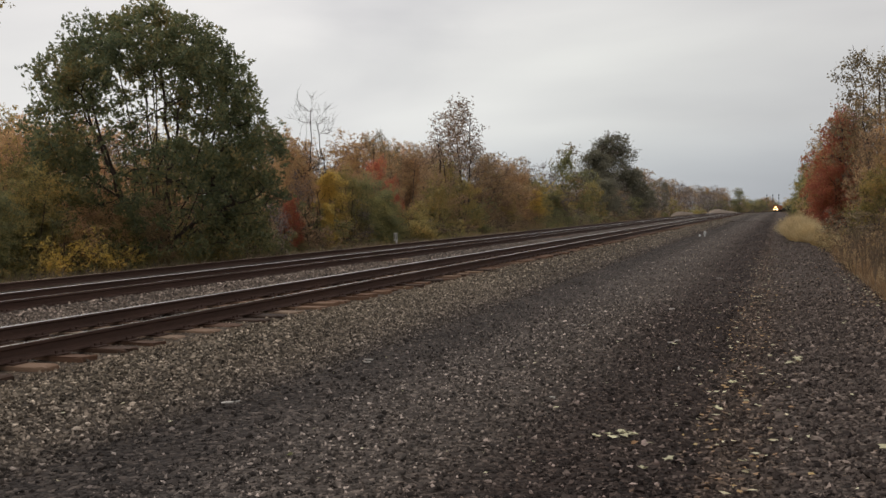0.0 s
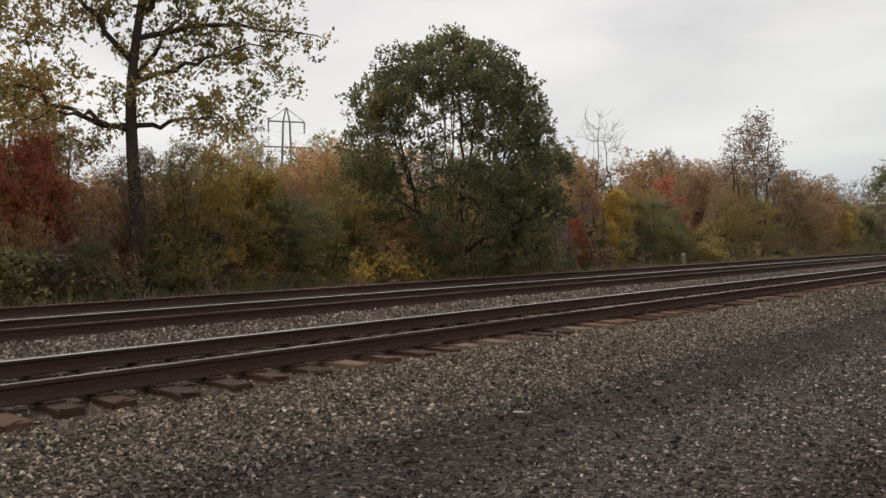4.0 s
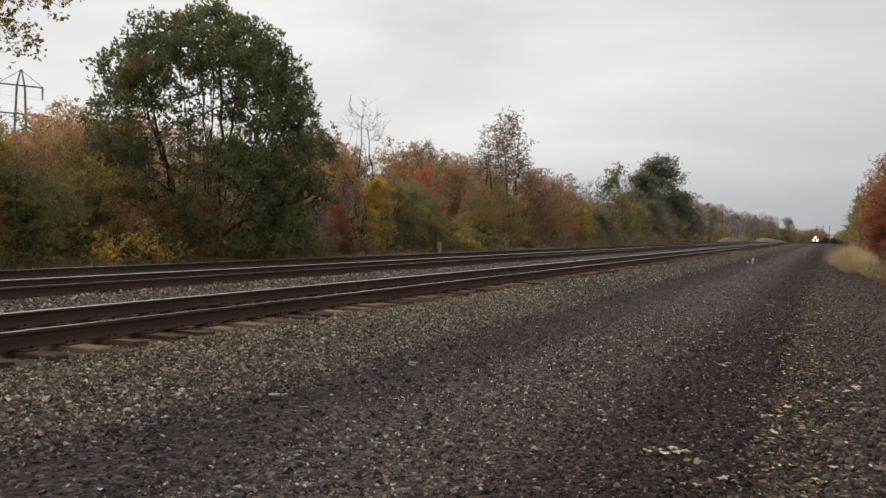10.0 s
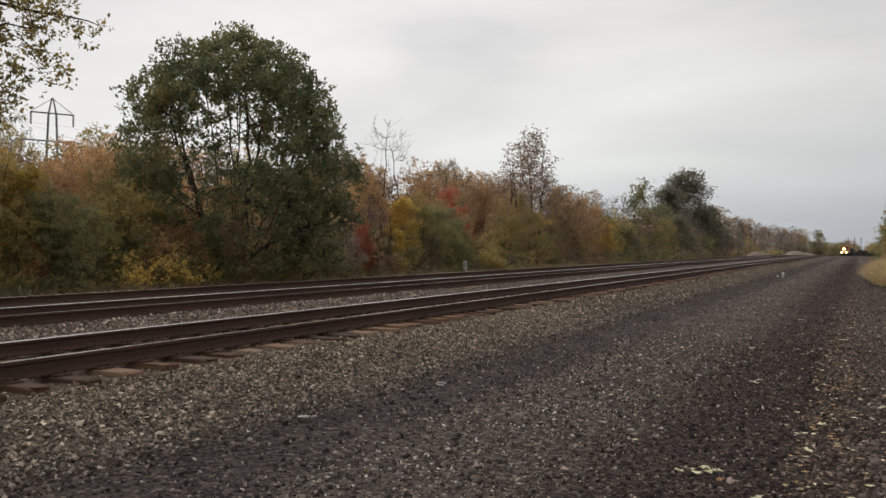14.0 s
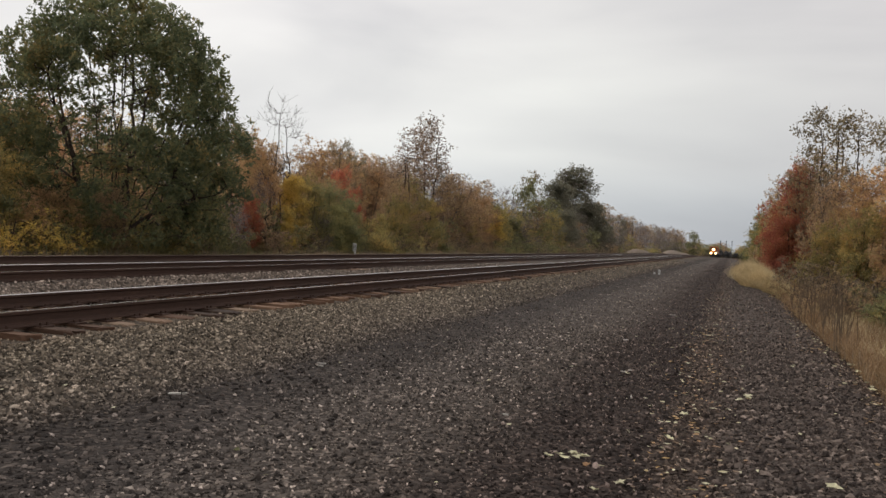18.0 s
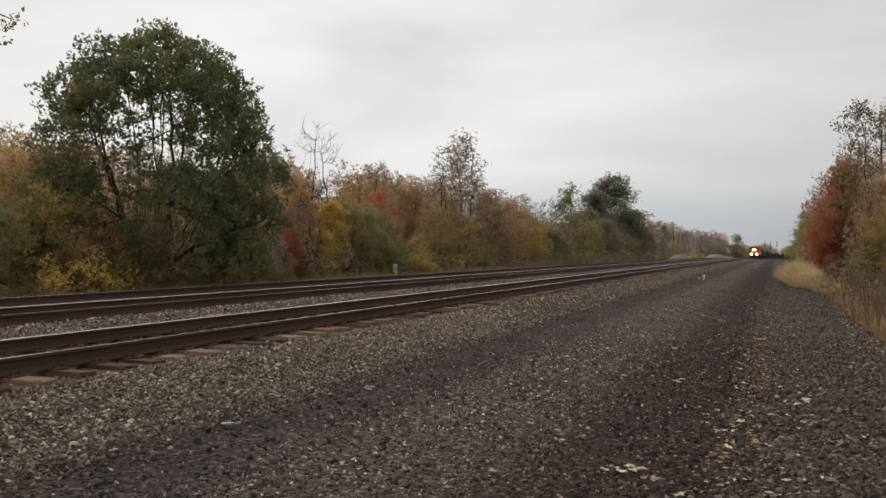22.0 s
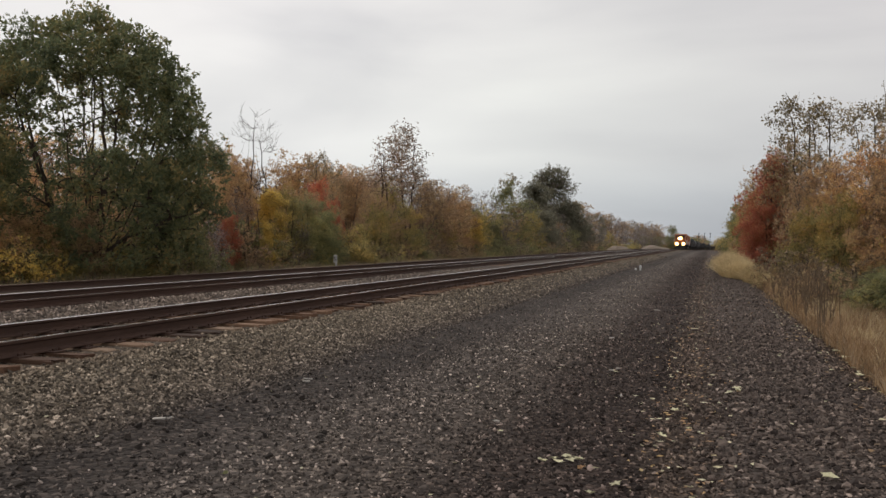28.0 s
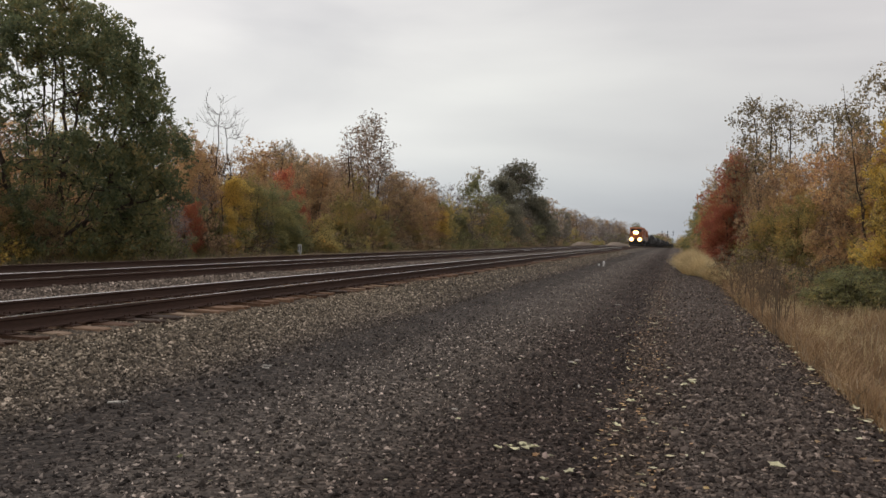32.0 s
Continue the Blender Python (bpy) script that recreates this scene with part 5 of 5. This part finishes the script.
# ---- trees by the gravel road ----
for kind, x, y, top, wide in [
        ("red", 3.1, 46.8, 6.7, 0.95), ("red", 2.5, 45.0, 3.8, 0.95), ("russet", 3.8, 45.6, 6.8, 0.75), ("thin", 4.2, 43.2, 9.6, 1.0), ("thin", 5.1, 42.4, 9.1, 0.9), ("thin", 6.7, 40.0, 8.6, 0.9), ("thin", 7.5, 39.0, 8.2, 0.8), ("russet", 4.4, 40.6, 5.6, 0.85), ("olive", 3.7, 38.2, 3.4, 0.9), ("orange", 5.4, 39.4, 5.8, 0.85), ("orange", 6.4, 36.8, 6.2, 0.9), ("olive", 5.0, 36.4, 4.0, 0.9),
        ("russet", 7.0, 35.4, 6.2, 0.9), ("orange", 6.8, 32.4, 6.2, 0.85), ("yellow", 7.0, 30.5, 5.2, 1.2), ("orange", 7.7, 29.0, 7.0, 0.85), ("thin", 6.4, 30.2, 8.4, 0.8), ("yellow", 6.6, 27.5, 6.0, 1.0), ("orange", 8.8, 34.5, 6.6, 0.9), ("green", 3.0, 85.0, 5.6, 0.9), ("green", 2.9, 72.0, 5.6, 0.8), ("olive", 8.5, 30.0, 7.2, 1.1), ("green", 3.5, 85.0, 5.8, 1.0), ("green", 3.5, 72.0, 5.2, 1.0),
        ("olive", 3.4, 62.0, 6.4, 1.0), ("russet", 3.6, 56.0, 6.6, 1.0), ("green", 3.9, 110.0, 6.0, 1.1), ("olive", 5.0, 140.0, 7.0, 1.2), ("green", 6.5, 190.0, 7.0, 1.3), ("olive", 8.5, 250.0, 7.5, 1.4), ("green", 11.5, 330.0, 8.0, 1.5), ("russet", 10, 36.0, 7.0, 1.2), ("orange", 11, 26.0, 8.0, 1.2)]:
    grow(kind, x, y, top, wide)
for i in range(46):
    grow(rnd.choice(["green_thicket", "green_thicket", "green"]), 3.8 + rnd.uniform(0, 6.0), 25.0 + rnd.uniform(0, 7), rnd.uniform(0.7, 1.25), 1.4)
for i in range(40):
    grow(rnd.choice(["grey_thicket", "brown_thicket", "grey_thicket"]), 2.5 + rnd.uniform(0, 3.4), 26 + rnd.uniform(0, 32), rnd.uniform(0.8, 1.7), 1.2)
for i in range(24):
    grow(rnd.choice(["russet", "olive", "olive", "green", "brown"]), 9.0 + rnd.uniform(0, 8), 26 + i * 2.2, rnd.uniform(4.0, 6.5), 1.3)
for i in range(20):
    grow(rnd.choice(["green", "olive", "russet"]), 4.2 + i * 0.1 + rnd.uniform(0, 3.5), 55 + i * 9.0, rnd.uniform(4.6, 6.4), 1.2)

dead_brush = grow("brown_thicket", 3.0, 33.0, 0.9, 0.5)

for model in itertools.chain(*KINDS.values(), *FAR_KINDS.values()):
    if model.name not in used:
        for o in (*model.children_recursive, model):
            bpy.data.objects.remove(o)

# ---- grass and weeds ----


def grass(name, xy, height, width, material, seed, label, category="grass", lean=0.3):
    """Bent blades of two quads each, rooted in the ground."""
    g = np.random.default_rng(seed)
    n = len(xy)
    z = bumpy(xy[:, 0], xy[:, 1])
    h = height * g.uniform(0.5, 1.25, n) * (1 + 0.35 * np.sin(xy[:, 0] * 2.3 + 1.7 * np.sin(xy[:, 1] * 0.45)) * np.sin(xy[:, 1] * 0.8))
    a = g.uniform(0, 6.283, n)
    s = np.stack([np.cos(a), np.sin(a), np.zeros(n)], -1) * (width * g.uniform(0.6, 1.3, n))[:, None]
    d = g.normal(0, lean, (n, 3))
    d[:, 2] = 0
    p = np.concatenate([xy, z[:, None]], 1)
    up = np.array([0, 0, 1.0])
    m1 = p + up * (h * 0.55)[:, None] + d * (h * 0.3)[:, None]
    m2 = p + up * (h * 0.95)[:, None] + d * h[:, None]
    v = np.stack([p - s, p + s, m1 + s * 0.7, m1 - s * 0.7, m2 + s * 0.15, m2 - s * 0.15], 1).reshape(-1, 3)
    b = (np.arange(n) * 6)[:, None]
    f = np.concatenate([b + np.array([[0, 1, 2, 3]]), b + np.array([[3, 2, 4, 5]])])
    ob = quick_mesh(name, v, f, material)
    return tagged(ob, label, category, kind="stuff")


def strip(n, x0, x1, y0, y1, g, power=1.0):
    return np.stack([g.uniform(x0, x1, n), scatter_y(n, y0, y1, g, power)], -1)


g = np.random.default_rng(31)
near_verge = np.concatenate([strip(34000, 1.9, 7.0, 5, 36, g, 1.2), strip(8000, 1.75, 3.0, 5, 30, g)])
grass("tawny_grass", near_verge, np.float64(0.33), 0.005, RUSTGRASS, 32, "tawny dry grass on the low verge", lean=0.45)
grass("dry_stems", strip(2600, 2.2, 7.0, 6, 36, g, 1.2), np.float64(0.55), 0.004, STRAW, 36, "pale dry stems standing in the verge", lean=0.3)
grass("brown_tussocks", strip(9000, 1.8, 6.5, 5, 34, g, 1.1), np.float64(0.24), 0.009, WEED, 37, "brown withered tussocks on the verge", lean=0.6)
def tussocks(name, feet, height, radius, per, width, material, seed, label):
    """Rounded tussocks: blades rise from each foot and arch outward."""
    g = np.random.default_rng(seed)
    v = []
    for fx, fy, k in feet:
        n = int(per * k)
        a, r = g.uniform(0, 6.283, n), np.sqrt(g.uniform(0, 1, n))
        out = np.stack([np.cos(a), np.sin(a), np.zeros(n)], -1)
        p = np.array([fx, fy, 0]) + out * (r * radius * k * 0.7)[:, None]
        p[:, 2] = bumpy(p[:, 0], p[:, 1])
        h = height * k * np.sqrt(np.maximum(0.12, 1 - 0.8 * r * r)) * g.uniform(0.55, 1.1, n)
        far = (out * (r * g.uniform(0.4, 1.4, n))[:, None] + g.normal(0, 0.16, (n, 3))) * (radius * k)
        far[:, 2] = 0
        b = g.uniform(0, 6.283, n)
        s = np.stack([np.cos(b), np.sin(b), np.zeros(n)], -1) * (width * g.uniform(0.6, 1.3, n))[:, None]
        up = np.array([0, 0, 1.0])
        m1 = p + up * (h * 0.62)[:, None] + far * 0.3
        m2 = p + up * h[:, None] + far
        v.append(np.stack([p - s, p + s, m1 + s * 0.8, m1 - s * 0.8, m2 + s * 0.2, m2 - s * 0.2], 1).reshape(-1, 3))
    v = np.concatenate(v)
    b = (np.arange(len(v) // 6) * 6)[:, None]
    f = np.concatenate([b + np.array([[0, 1, 2, 3]]), b + np.array([[3, 2, 4, 5]])])
    return tagged(quick_mesh(name, v, f, material), label, "grass", kind="stuff")


feet = [(np.interp(y, [30.5, 43, 54], [2.15, 0.75, 0.85]) + rnd.uniform(-0.15, 0.55), y + rnd.uniform(-0.5, 0.5), np.interp(y, [32, 38, 43, 52], [0.45, 0.8, 1.1, 0.9]) * rnd.uniform(0.8, 1.15)) for y in np.linspace(33.0, 50, 22)]
tussocks("straw_grass_clump", feet, 1.08, 0.6, 1100, 0.006, STRAW, 33, "rounded clump of tall pale straw grass on the bank")
feet = [(rnd.uniform(2.1, 7), 6 + 28 * rnd.random() ** 1.1, rnd.uniform(0.5, 1.2)) for _ in range(60)]
tussocks("tawny_tussocks", feet, 0.46, 0.34, 170, 0.004, STRAW, 38, "pale tussocks standing in the tawny verge")
grass("weeds", np.concatenate([strip(13000, -20.2, -18.3, -4, 70, g), strip(9000, -20.5, -18.0, 70, 260, g)]), np.float64(0.38), 0.012, WEED, 34, "dull brown weeds along the wood's edge", "weeds")
grass("green_weeds", strip(3200, -21.5, -19.4, -4, 90, g), np.float64(0.6), 0.014, GREEN_LEAF, 35, "dull green weeds under the trees", "weeds")


# ---- dry stalks on the verge ----


def dry_stalks(x, y, n, h, seed):
    g = np.random.default_rng(seed)
    root = tagged(new("dry_weed"), "dark dry weed stalks standing at the verge", "weed", group="dry weeds")
    for i in range(n):
        a = np.array([g.normal(0, 0.12), g.normal(0, 0.12), -0.05])
        b = a + np.array([g.normal(0, 0.12), g.normal(0, 0.12), h * g.uniform(0.7, 1.1)])
        paths = [(bezier(a, (a + b) / 2 + g.normal(0, 0.03, 3), b, 6), np.linspace(0.009, 0.004, 6))]
        for _ in range(6):
            u = g.uniform(0.4, 0.95)
            p = a + (b - a) * u
            e = p + np.array([g.normal(0, 0.08), g.normal(0, 0.08), g.uniform(0.05, 0.2)])
            paths.append((np.stack([p, (p + e) / 2, e]), np.array([0.005, 0.004, 0.003])))
        v, f = tubes(paths, 4)
        quick_mesh("stalk", v, f, DRYSTALK, root)
    stand(root, x, y, float(ground_z(x, y)))


dry_stalks(1.85, 15.6, 7, 1.25, 71)
dry_stalks(2.05, 17.0, 6, 1.2, 72)
dry_stalks(1.9, 22.5, 6, 0.9, 73)
dry_stalks(2.6, 26.0, 6, 1.0, 74)
dry_stalks(1.95, 18.4, 6, 1.2, 76)
dry_stalks(1.75, 20.2, 7, 1.0, 77)
dry_stalks(2.2, 20.8, 6, 1.15, 78)
dry_stalks(1.8, 24.4, 7, 0.9, 79)
dry_stalks(2.1, 28.0, 6, 1.0, 80)
for x, y, top in ((2.1, 25.6, 0.75), (2.4, 27.4, 0.9), (2.0, 23.2, 0.6), (2.6, 29.4, 0.95), (2.2, 30.8, 0.8)):
    dry = copy_thing(dead_brush, Matrix())
    dry.matrix_basis = pose(x, y, float(ground_z(x, y)), 0, 0, rnd.uniform(0, 360)) @ Matrix.Diagonal((0.35, 0.35, (top + 0.2) / 2.5, 1))
dry_stalks(3.4, 12.6, 3, 0.7, 75)

# ---- loose stones and fallen leaves ----
stones("ballast_stones", 40000, -6.78, -4.85, 2.0, 17, 0.022, 0.054, BALLAST, 41, 1.0, ico=False, label="crushed grey ballast stones on the track shoulder")
stones("ballast_stones", 18000, -6.8, -4.9, 17, 110, 0.035, 0.075, BALLAST, 42, 2.0, ico=False, label="crushed grey ballast stones on the track shoulder")
stones("ballast_stones", 9000, -9.4, -6.88, 3, 40, 0.022, 0.042, BALLAST, 50, 1.2, ico=False, sink=0.4, label="ballast stones between the ties")
stones("ballast_stones", 11000, -11.7, -9.4, 3, 40, 0.03, 0.062, BALLAST, 43, 1.2, ico=False, label="ballast stones between the rails and tracks")
stones("ballast_stones", 16000, -11.9, -9.3, 2, 24, 0.035, 0.075, BALLAST, 49, 1.0, ico=False, label="ballast stones between the two tracks")
stones("road_gravel", 44000, -4.9, -0.2, 3.0, 15, 0.013, 0.046, ROADSTONE, 44, 1.2, ico=False, sink=0.2, label="fine dark gravel of the road")
stones("road_gravel", 16000, -4.8, -0.2, 15, 110, 0.022, 0.05, ROADSTONE, 45, 2.2, ico=False, sink=0.2, label="fine dark gravel of the road")
stones("road_gravel", 7000, -4.9, 1.8, -3.0, 3.2, 0.02, 0.05, ROADSTONE, 48, 1.0, ico=False, sink=0.2, label="fine dark gravel of the road")
stones("verge_stones", 27000, -0.35, 2.0, 3.0, 15, 0.02, 0.056, VERGESTONE, 46, 1.1, ico=False, label="coarse brown gravel of the road's shoulder")
stones("verge_stones", 9000, -0.3, 1.8, 15, 70, 0.025, 0.06, VERGESTONE, 47, 1.9, ico=False, label="coarse brown gravel of the road's shoulder")


def loose_stones(name, n, x0, x1, y0, y1, lo, hi, material, seed):
    """The larger stones that can be told apart, each a piece of the ground."""
    g = np.random.default_rng(seed)
    kinds = []
    v, f, s = rand_stones(14, 1.0, 1.0001, g)
    for k in range(14):
        me = bpy.data.meshes.new(name)
        me.from_pydata([tuple(map(float, p)) for p in v[k]], [], [tuple(map(int, q)) for q in f])
        me.materials.append(material)
        kinds.append(me)
    for i in range(n):
        x, y, size = g.uniform(x0, x1), scatter_y(1, y0, y1, g, 1.2)[0], g.uniform(lo, hi)
        ob = new(name, kinds[i % 14])
        ob.parent = bpy.data.objects["ground"]
        ob.matrix_basis = pose(x, y, float(bumpy(np.float64(x), np.float64(y))) + size * 0.22, 0, 0, g.uniform(0, 360)) @ Matrix.Scale(size, 4)


loose_stones("ballast_stone", 300, -6.75, -4.9, 4.5, 13, 0.045, 0.072, LOOSE_BALLAST, 81)
loose_stones("road_stone", 300, -4.8, -0.4, 4.5, 13, 0.035, 0.06, LOOSE_ROAD, 82)
loose_stones("verge_stone", 300, -0.2, 1.9, 5, 13, 0.045, 0.075, LOOSE_VERGE, 83)


def fallen(name, n, x0, x1, y0, y1, size, material, seed, label):
    g = np.random.default_rng(seed)
    x, y = g.normal((x0 + x1) / 2, (x1 - x0) / 2, n), scatter_y(n, y0, y1, g, 1.3)
    p = np.stack([x, y, bumpy(x, y) + 0.035], -1)
    v, f = leaves(p, size, g, 0, 0.7)
    v = v.reshape(n, 4, 3)
    v[:, :, 2] = p[:, None, 2] + (v[:, :, 2] - p[:, None, 2]) * 0.25
    tagged(quick_mesh(name, v.reshape(-1, 3), f, material), label, "fallen leaves", kind="stuff")


fallen("fallen_leaves", 850, -0.50, 0.0, 4, 35, 0.052, BROWN_LEAF, 51, "small orange brown leaves along the shoulder")
fallen("fallen_leaves", 220, -1.7, 0.9, 4, 45, 0.055, PALELEAF, 52, "pale fallen leaves scattered on the gravel")
fallen("fallen_leaves", 550, -0.3, 1.9, 4, 25, 0.04, BROWN_LEAF, 53, "dry brown leaf scraps on the shoulder")
fallen("fallen_leaves", 500, 1.45, 2.2, 5, 24, 0.06, RUSSET_LEAF, 56, "brown leaves caught along the verge's edge")
fallen("fallen_leaves", 200, 1.5, 2.1, 5, 22, 0.075, PALELEAF, 54, "pale leaves caught along the verge's edge")
fallen("fallen_leaves", 140, -5.5, -2.0, 4, 40, 0.045, PALELEAF, 55, "pale leaf scraps on the road")


fallen("fallen_leaves", 240, -0.5, -0.05, 4, 18, 0.055, ORANGE_LEAF, 58, "orange leaves gathered along the shoulder's foot")
fallen("fallen_leaves", 190, -0.55, 0.05, 4, 30, 0.06, PALELEAF, 57, "pale yellow leaves gathered along the shoulder's foot")


def single_leaf(x, y, size, turn, material, label):
    """One large lobed leaf, slightly cupped, lying on the gravel."""
    bm = bmesh.new()
    rim = []
    for i in range(10):
        a = i * math.pi / 5
        r = size * 0.78 * (0.5 if i % 2 == 0 else 0.26) * rnd.uniform(0.85, 1.15)
        rim.append(bm.verts.new((math.cos(a) * r, math.sin(a) * r, 0.012 + rnd.uniform(0, 0.018))))
    c = bm.verts.new((0, 0, 0.005))
    for i in range(10):
        bm.faces.new((c, rim[i], rim[(i + 1) % 10]))
    ob = part("fallen_leaf", bm, material)
    ob.matrix_basis = pose(x, y, float(bumpy(np.float64(x), np.float64(y))) + 0.03, rnd.uniform(-8, 8), rnd.uniform(-8, 8), turn)
    tagged(ob, label, "leaf", group="large fallen leaves")


for x, y, size in ((0.29, 9.47, 0.13), (-0.38, 7.54, 0.13), (-0.6, 6.05, 0.12), (-0.73, 5.76, 0.10), (-0.31, 8.59, 0.12), (0.73, 6.21, 0.15), (0.2, 9.4, 0.1), (1.79, 13.7, 0.2), (1.84, 13.2, 0.2), (1.7, 11.2, 0.16), (1.74, 8.9, 0.16), (-1.14, 11.13, 0.13), (0.28, 9.62, 0.13), (1.8, 10.05, 0.16)):
    single_leaf(x, y, size, rnd.uniform(0, 360), PALELEAF, "large pale yellow leaf lying on the gravel")
for dx, dy in ((0, 0), (0.06, 0.05), (-0.05, 0.08), (0.02, 0.14), (-0.1, 0.0), (0.1, 0.1)):
    single_leaf(-1.06 + dx * 1.25, 6.48 + dy * 1.25, 0.125, rnd.uniform(0, 360), PALELEAF, "pale green leaflet of a fallen spray")
single_leaf(-0.88, 6.34, 0.09, 20, ORANGE_LEAF, "pinkish orange leaf lying on the gravel")
single_leaf(-3.21, 5.39, 0.08, 70, GREEN_LEAF, "small fresh green leaf on the gravel")



def wood_chip(x, y, long, turn):
    """A split pale sliver of wood lying flat."""
    q = random.Random(int(turn * 7) + 3)
    bm = bmesh.new()
    box(bm, (long, long * 0.34, 0.016), (0, 0, 0.012), 0.004, Matrix.Rotation(q.uniform(-0.12, 0.12), 4, "Y"))
    for v in bm.verts:
        v.co.y *= 1 - 0.5 * max(0, v.co.x / long + 0.1)
        v.co += Vector((q.gauss(0, 0.004), q.gauss(0, 0.004), q.gauss(0, 0.002)))
    ob = part("wood_chip", bm, CHIP)
    ob.matrix_basis = pose(x, y, float(bumpy(np.float64(x), np.float64(y))) + 0.028, 0, 0, turn)
    tagged(ob, "bleached pale wood chip lying on the gravel", "wood chip", group="wood chips")


for x, y, long, turn in ((-4.54, 9.2, 0.14, 20), (-4.46, 9.0, 0.12, 5), (-4.74, 6.69, 0.15, 28), (-4.66, 6.74, 0.07, 80), (-1.85, 7.7, 0.09, 150), (-1.2, 11.24, 0.12, 140), (-1.14, 11.4, 0.08, 30), (-1.23, 21.4, 0.2, 20), (-2.6, 12.4, 0.1, 60), (-1.6, 14.8, 0.12, 10), (-0.9, 9.4, 0.08, 100)):
    wood_chip(x, y, long * 0.75, turn)


def paper_scrap(x, y, size, turn, label):
    """A crumpled sheet standing on its fold."""
    q = random.Random(int(turn * 10))
    bm = bmesh.new()
    rows = [[bm.verts.new(((i / 4 - 0.5) * size * 0.8 + q.gauss(0, size * 0.05), (0.35 * size * abs(j / 4 - 0.5)) + q.gauss(0, size * 0.07), j / 4 * size * (1 - 0.25 * abs(i / 4 - 0.5)))) for j in range(5)] for i in range(5)]
    for i in range(4):
        for j in range(4):
            bm.faces.new((rows[i][j], rows[i + 1][j], rows[i + 1][j + 1], rows[i][j + 1]))
    bmesh.ops.solidify(bm, geom=bm.faces[:], thickness=0.004)
    ob = part("paper_scrap", bm, PAPER)
    ob.matrix_basis = pose(x, y, float(bumpy(np.float64(x), np.float64(y))), 0, 0, turn)
    tagged(ob, label, "litter", group="paper scraps")


paper_scrap(-4.48, 54.3, 0.13, 15, "crumpled white paper scrap lying on the gravel road")
paper_scrap(-4.16, 54.0, 0.13, -22, "crumpled white paper scrap lying on the gravel road")
paper_scrap(-4.50, 58.5, 0.2, 4, "larger crumpled white paper scrap on the gravel road")

# ---- what moves ----


def motions():
    for ob, back, turn in consist:
        rows = []
        for i in range(17):
            y = train_y(2.0 * i) + back
            rows.append((2.0 * i, pose(NEAR + float(bend(y)), y, RAIL + float(drop(y)), 0, 0, turn)))
        walk(ob, rows)


motions()
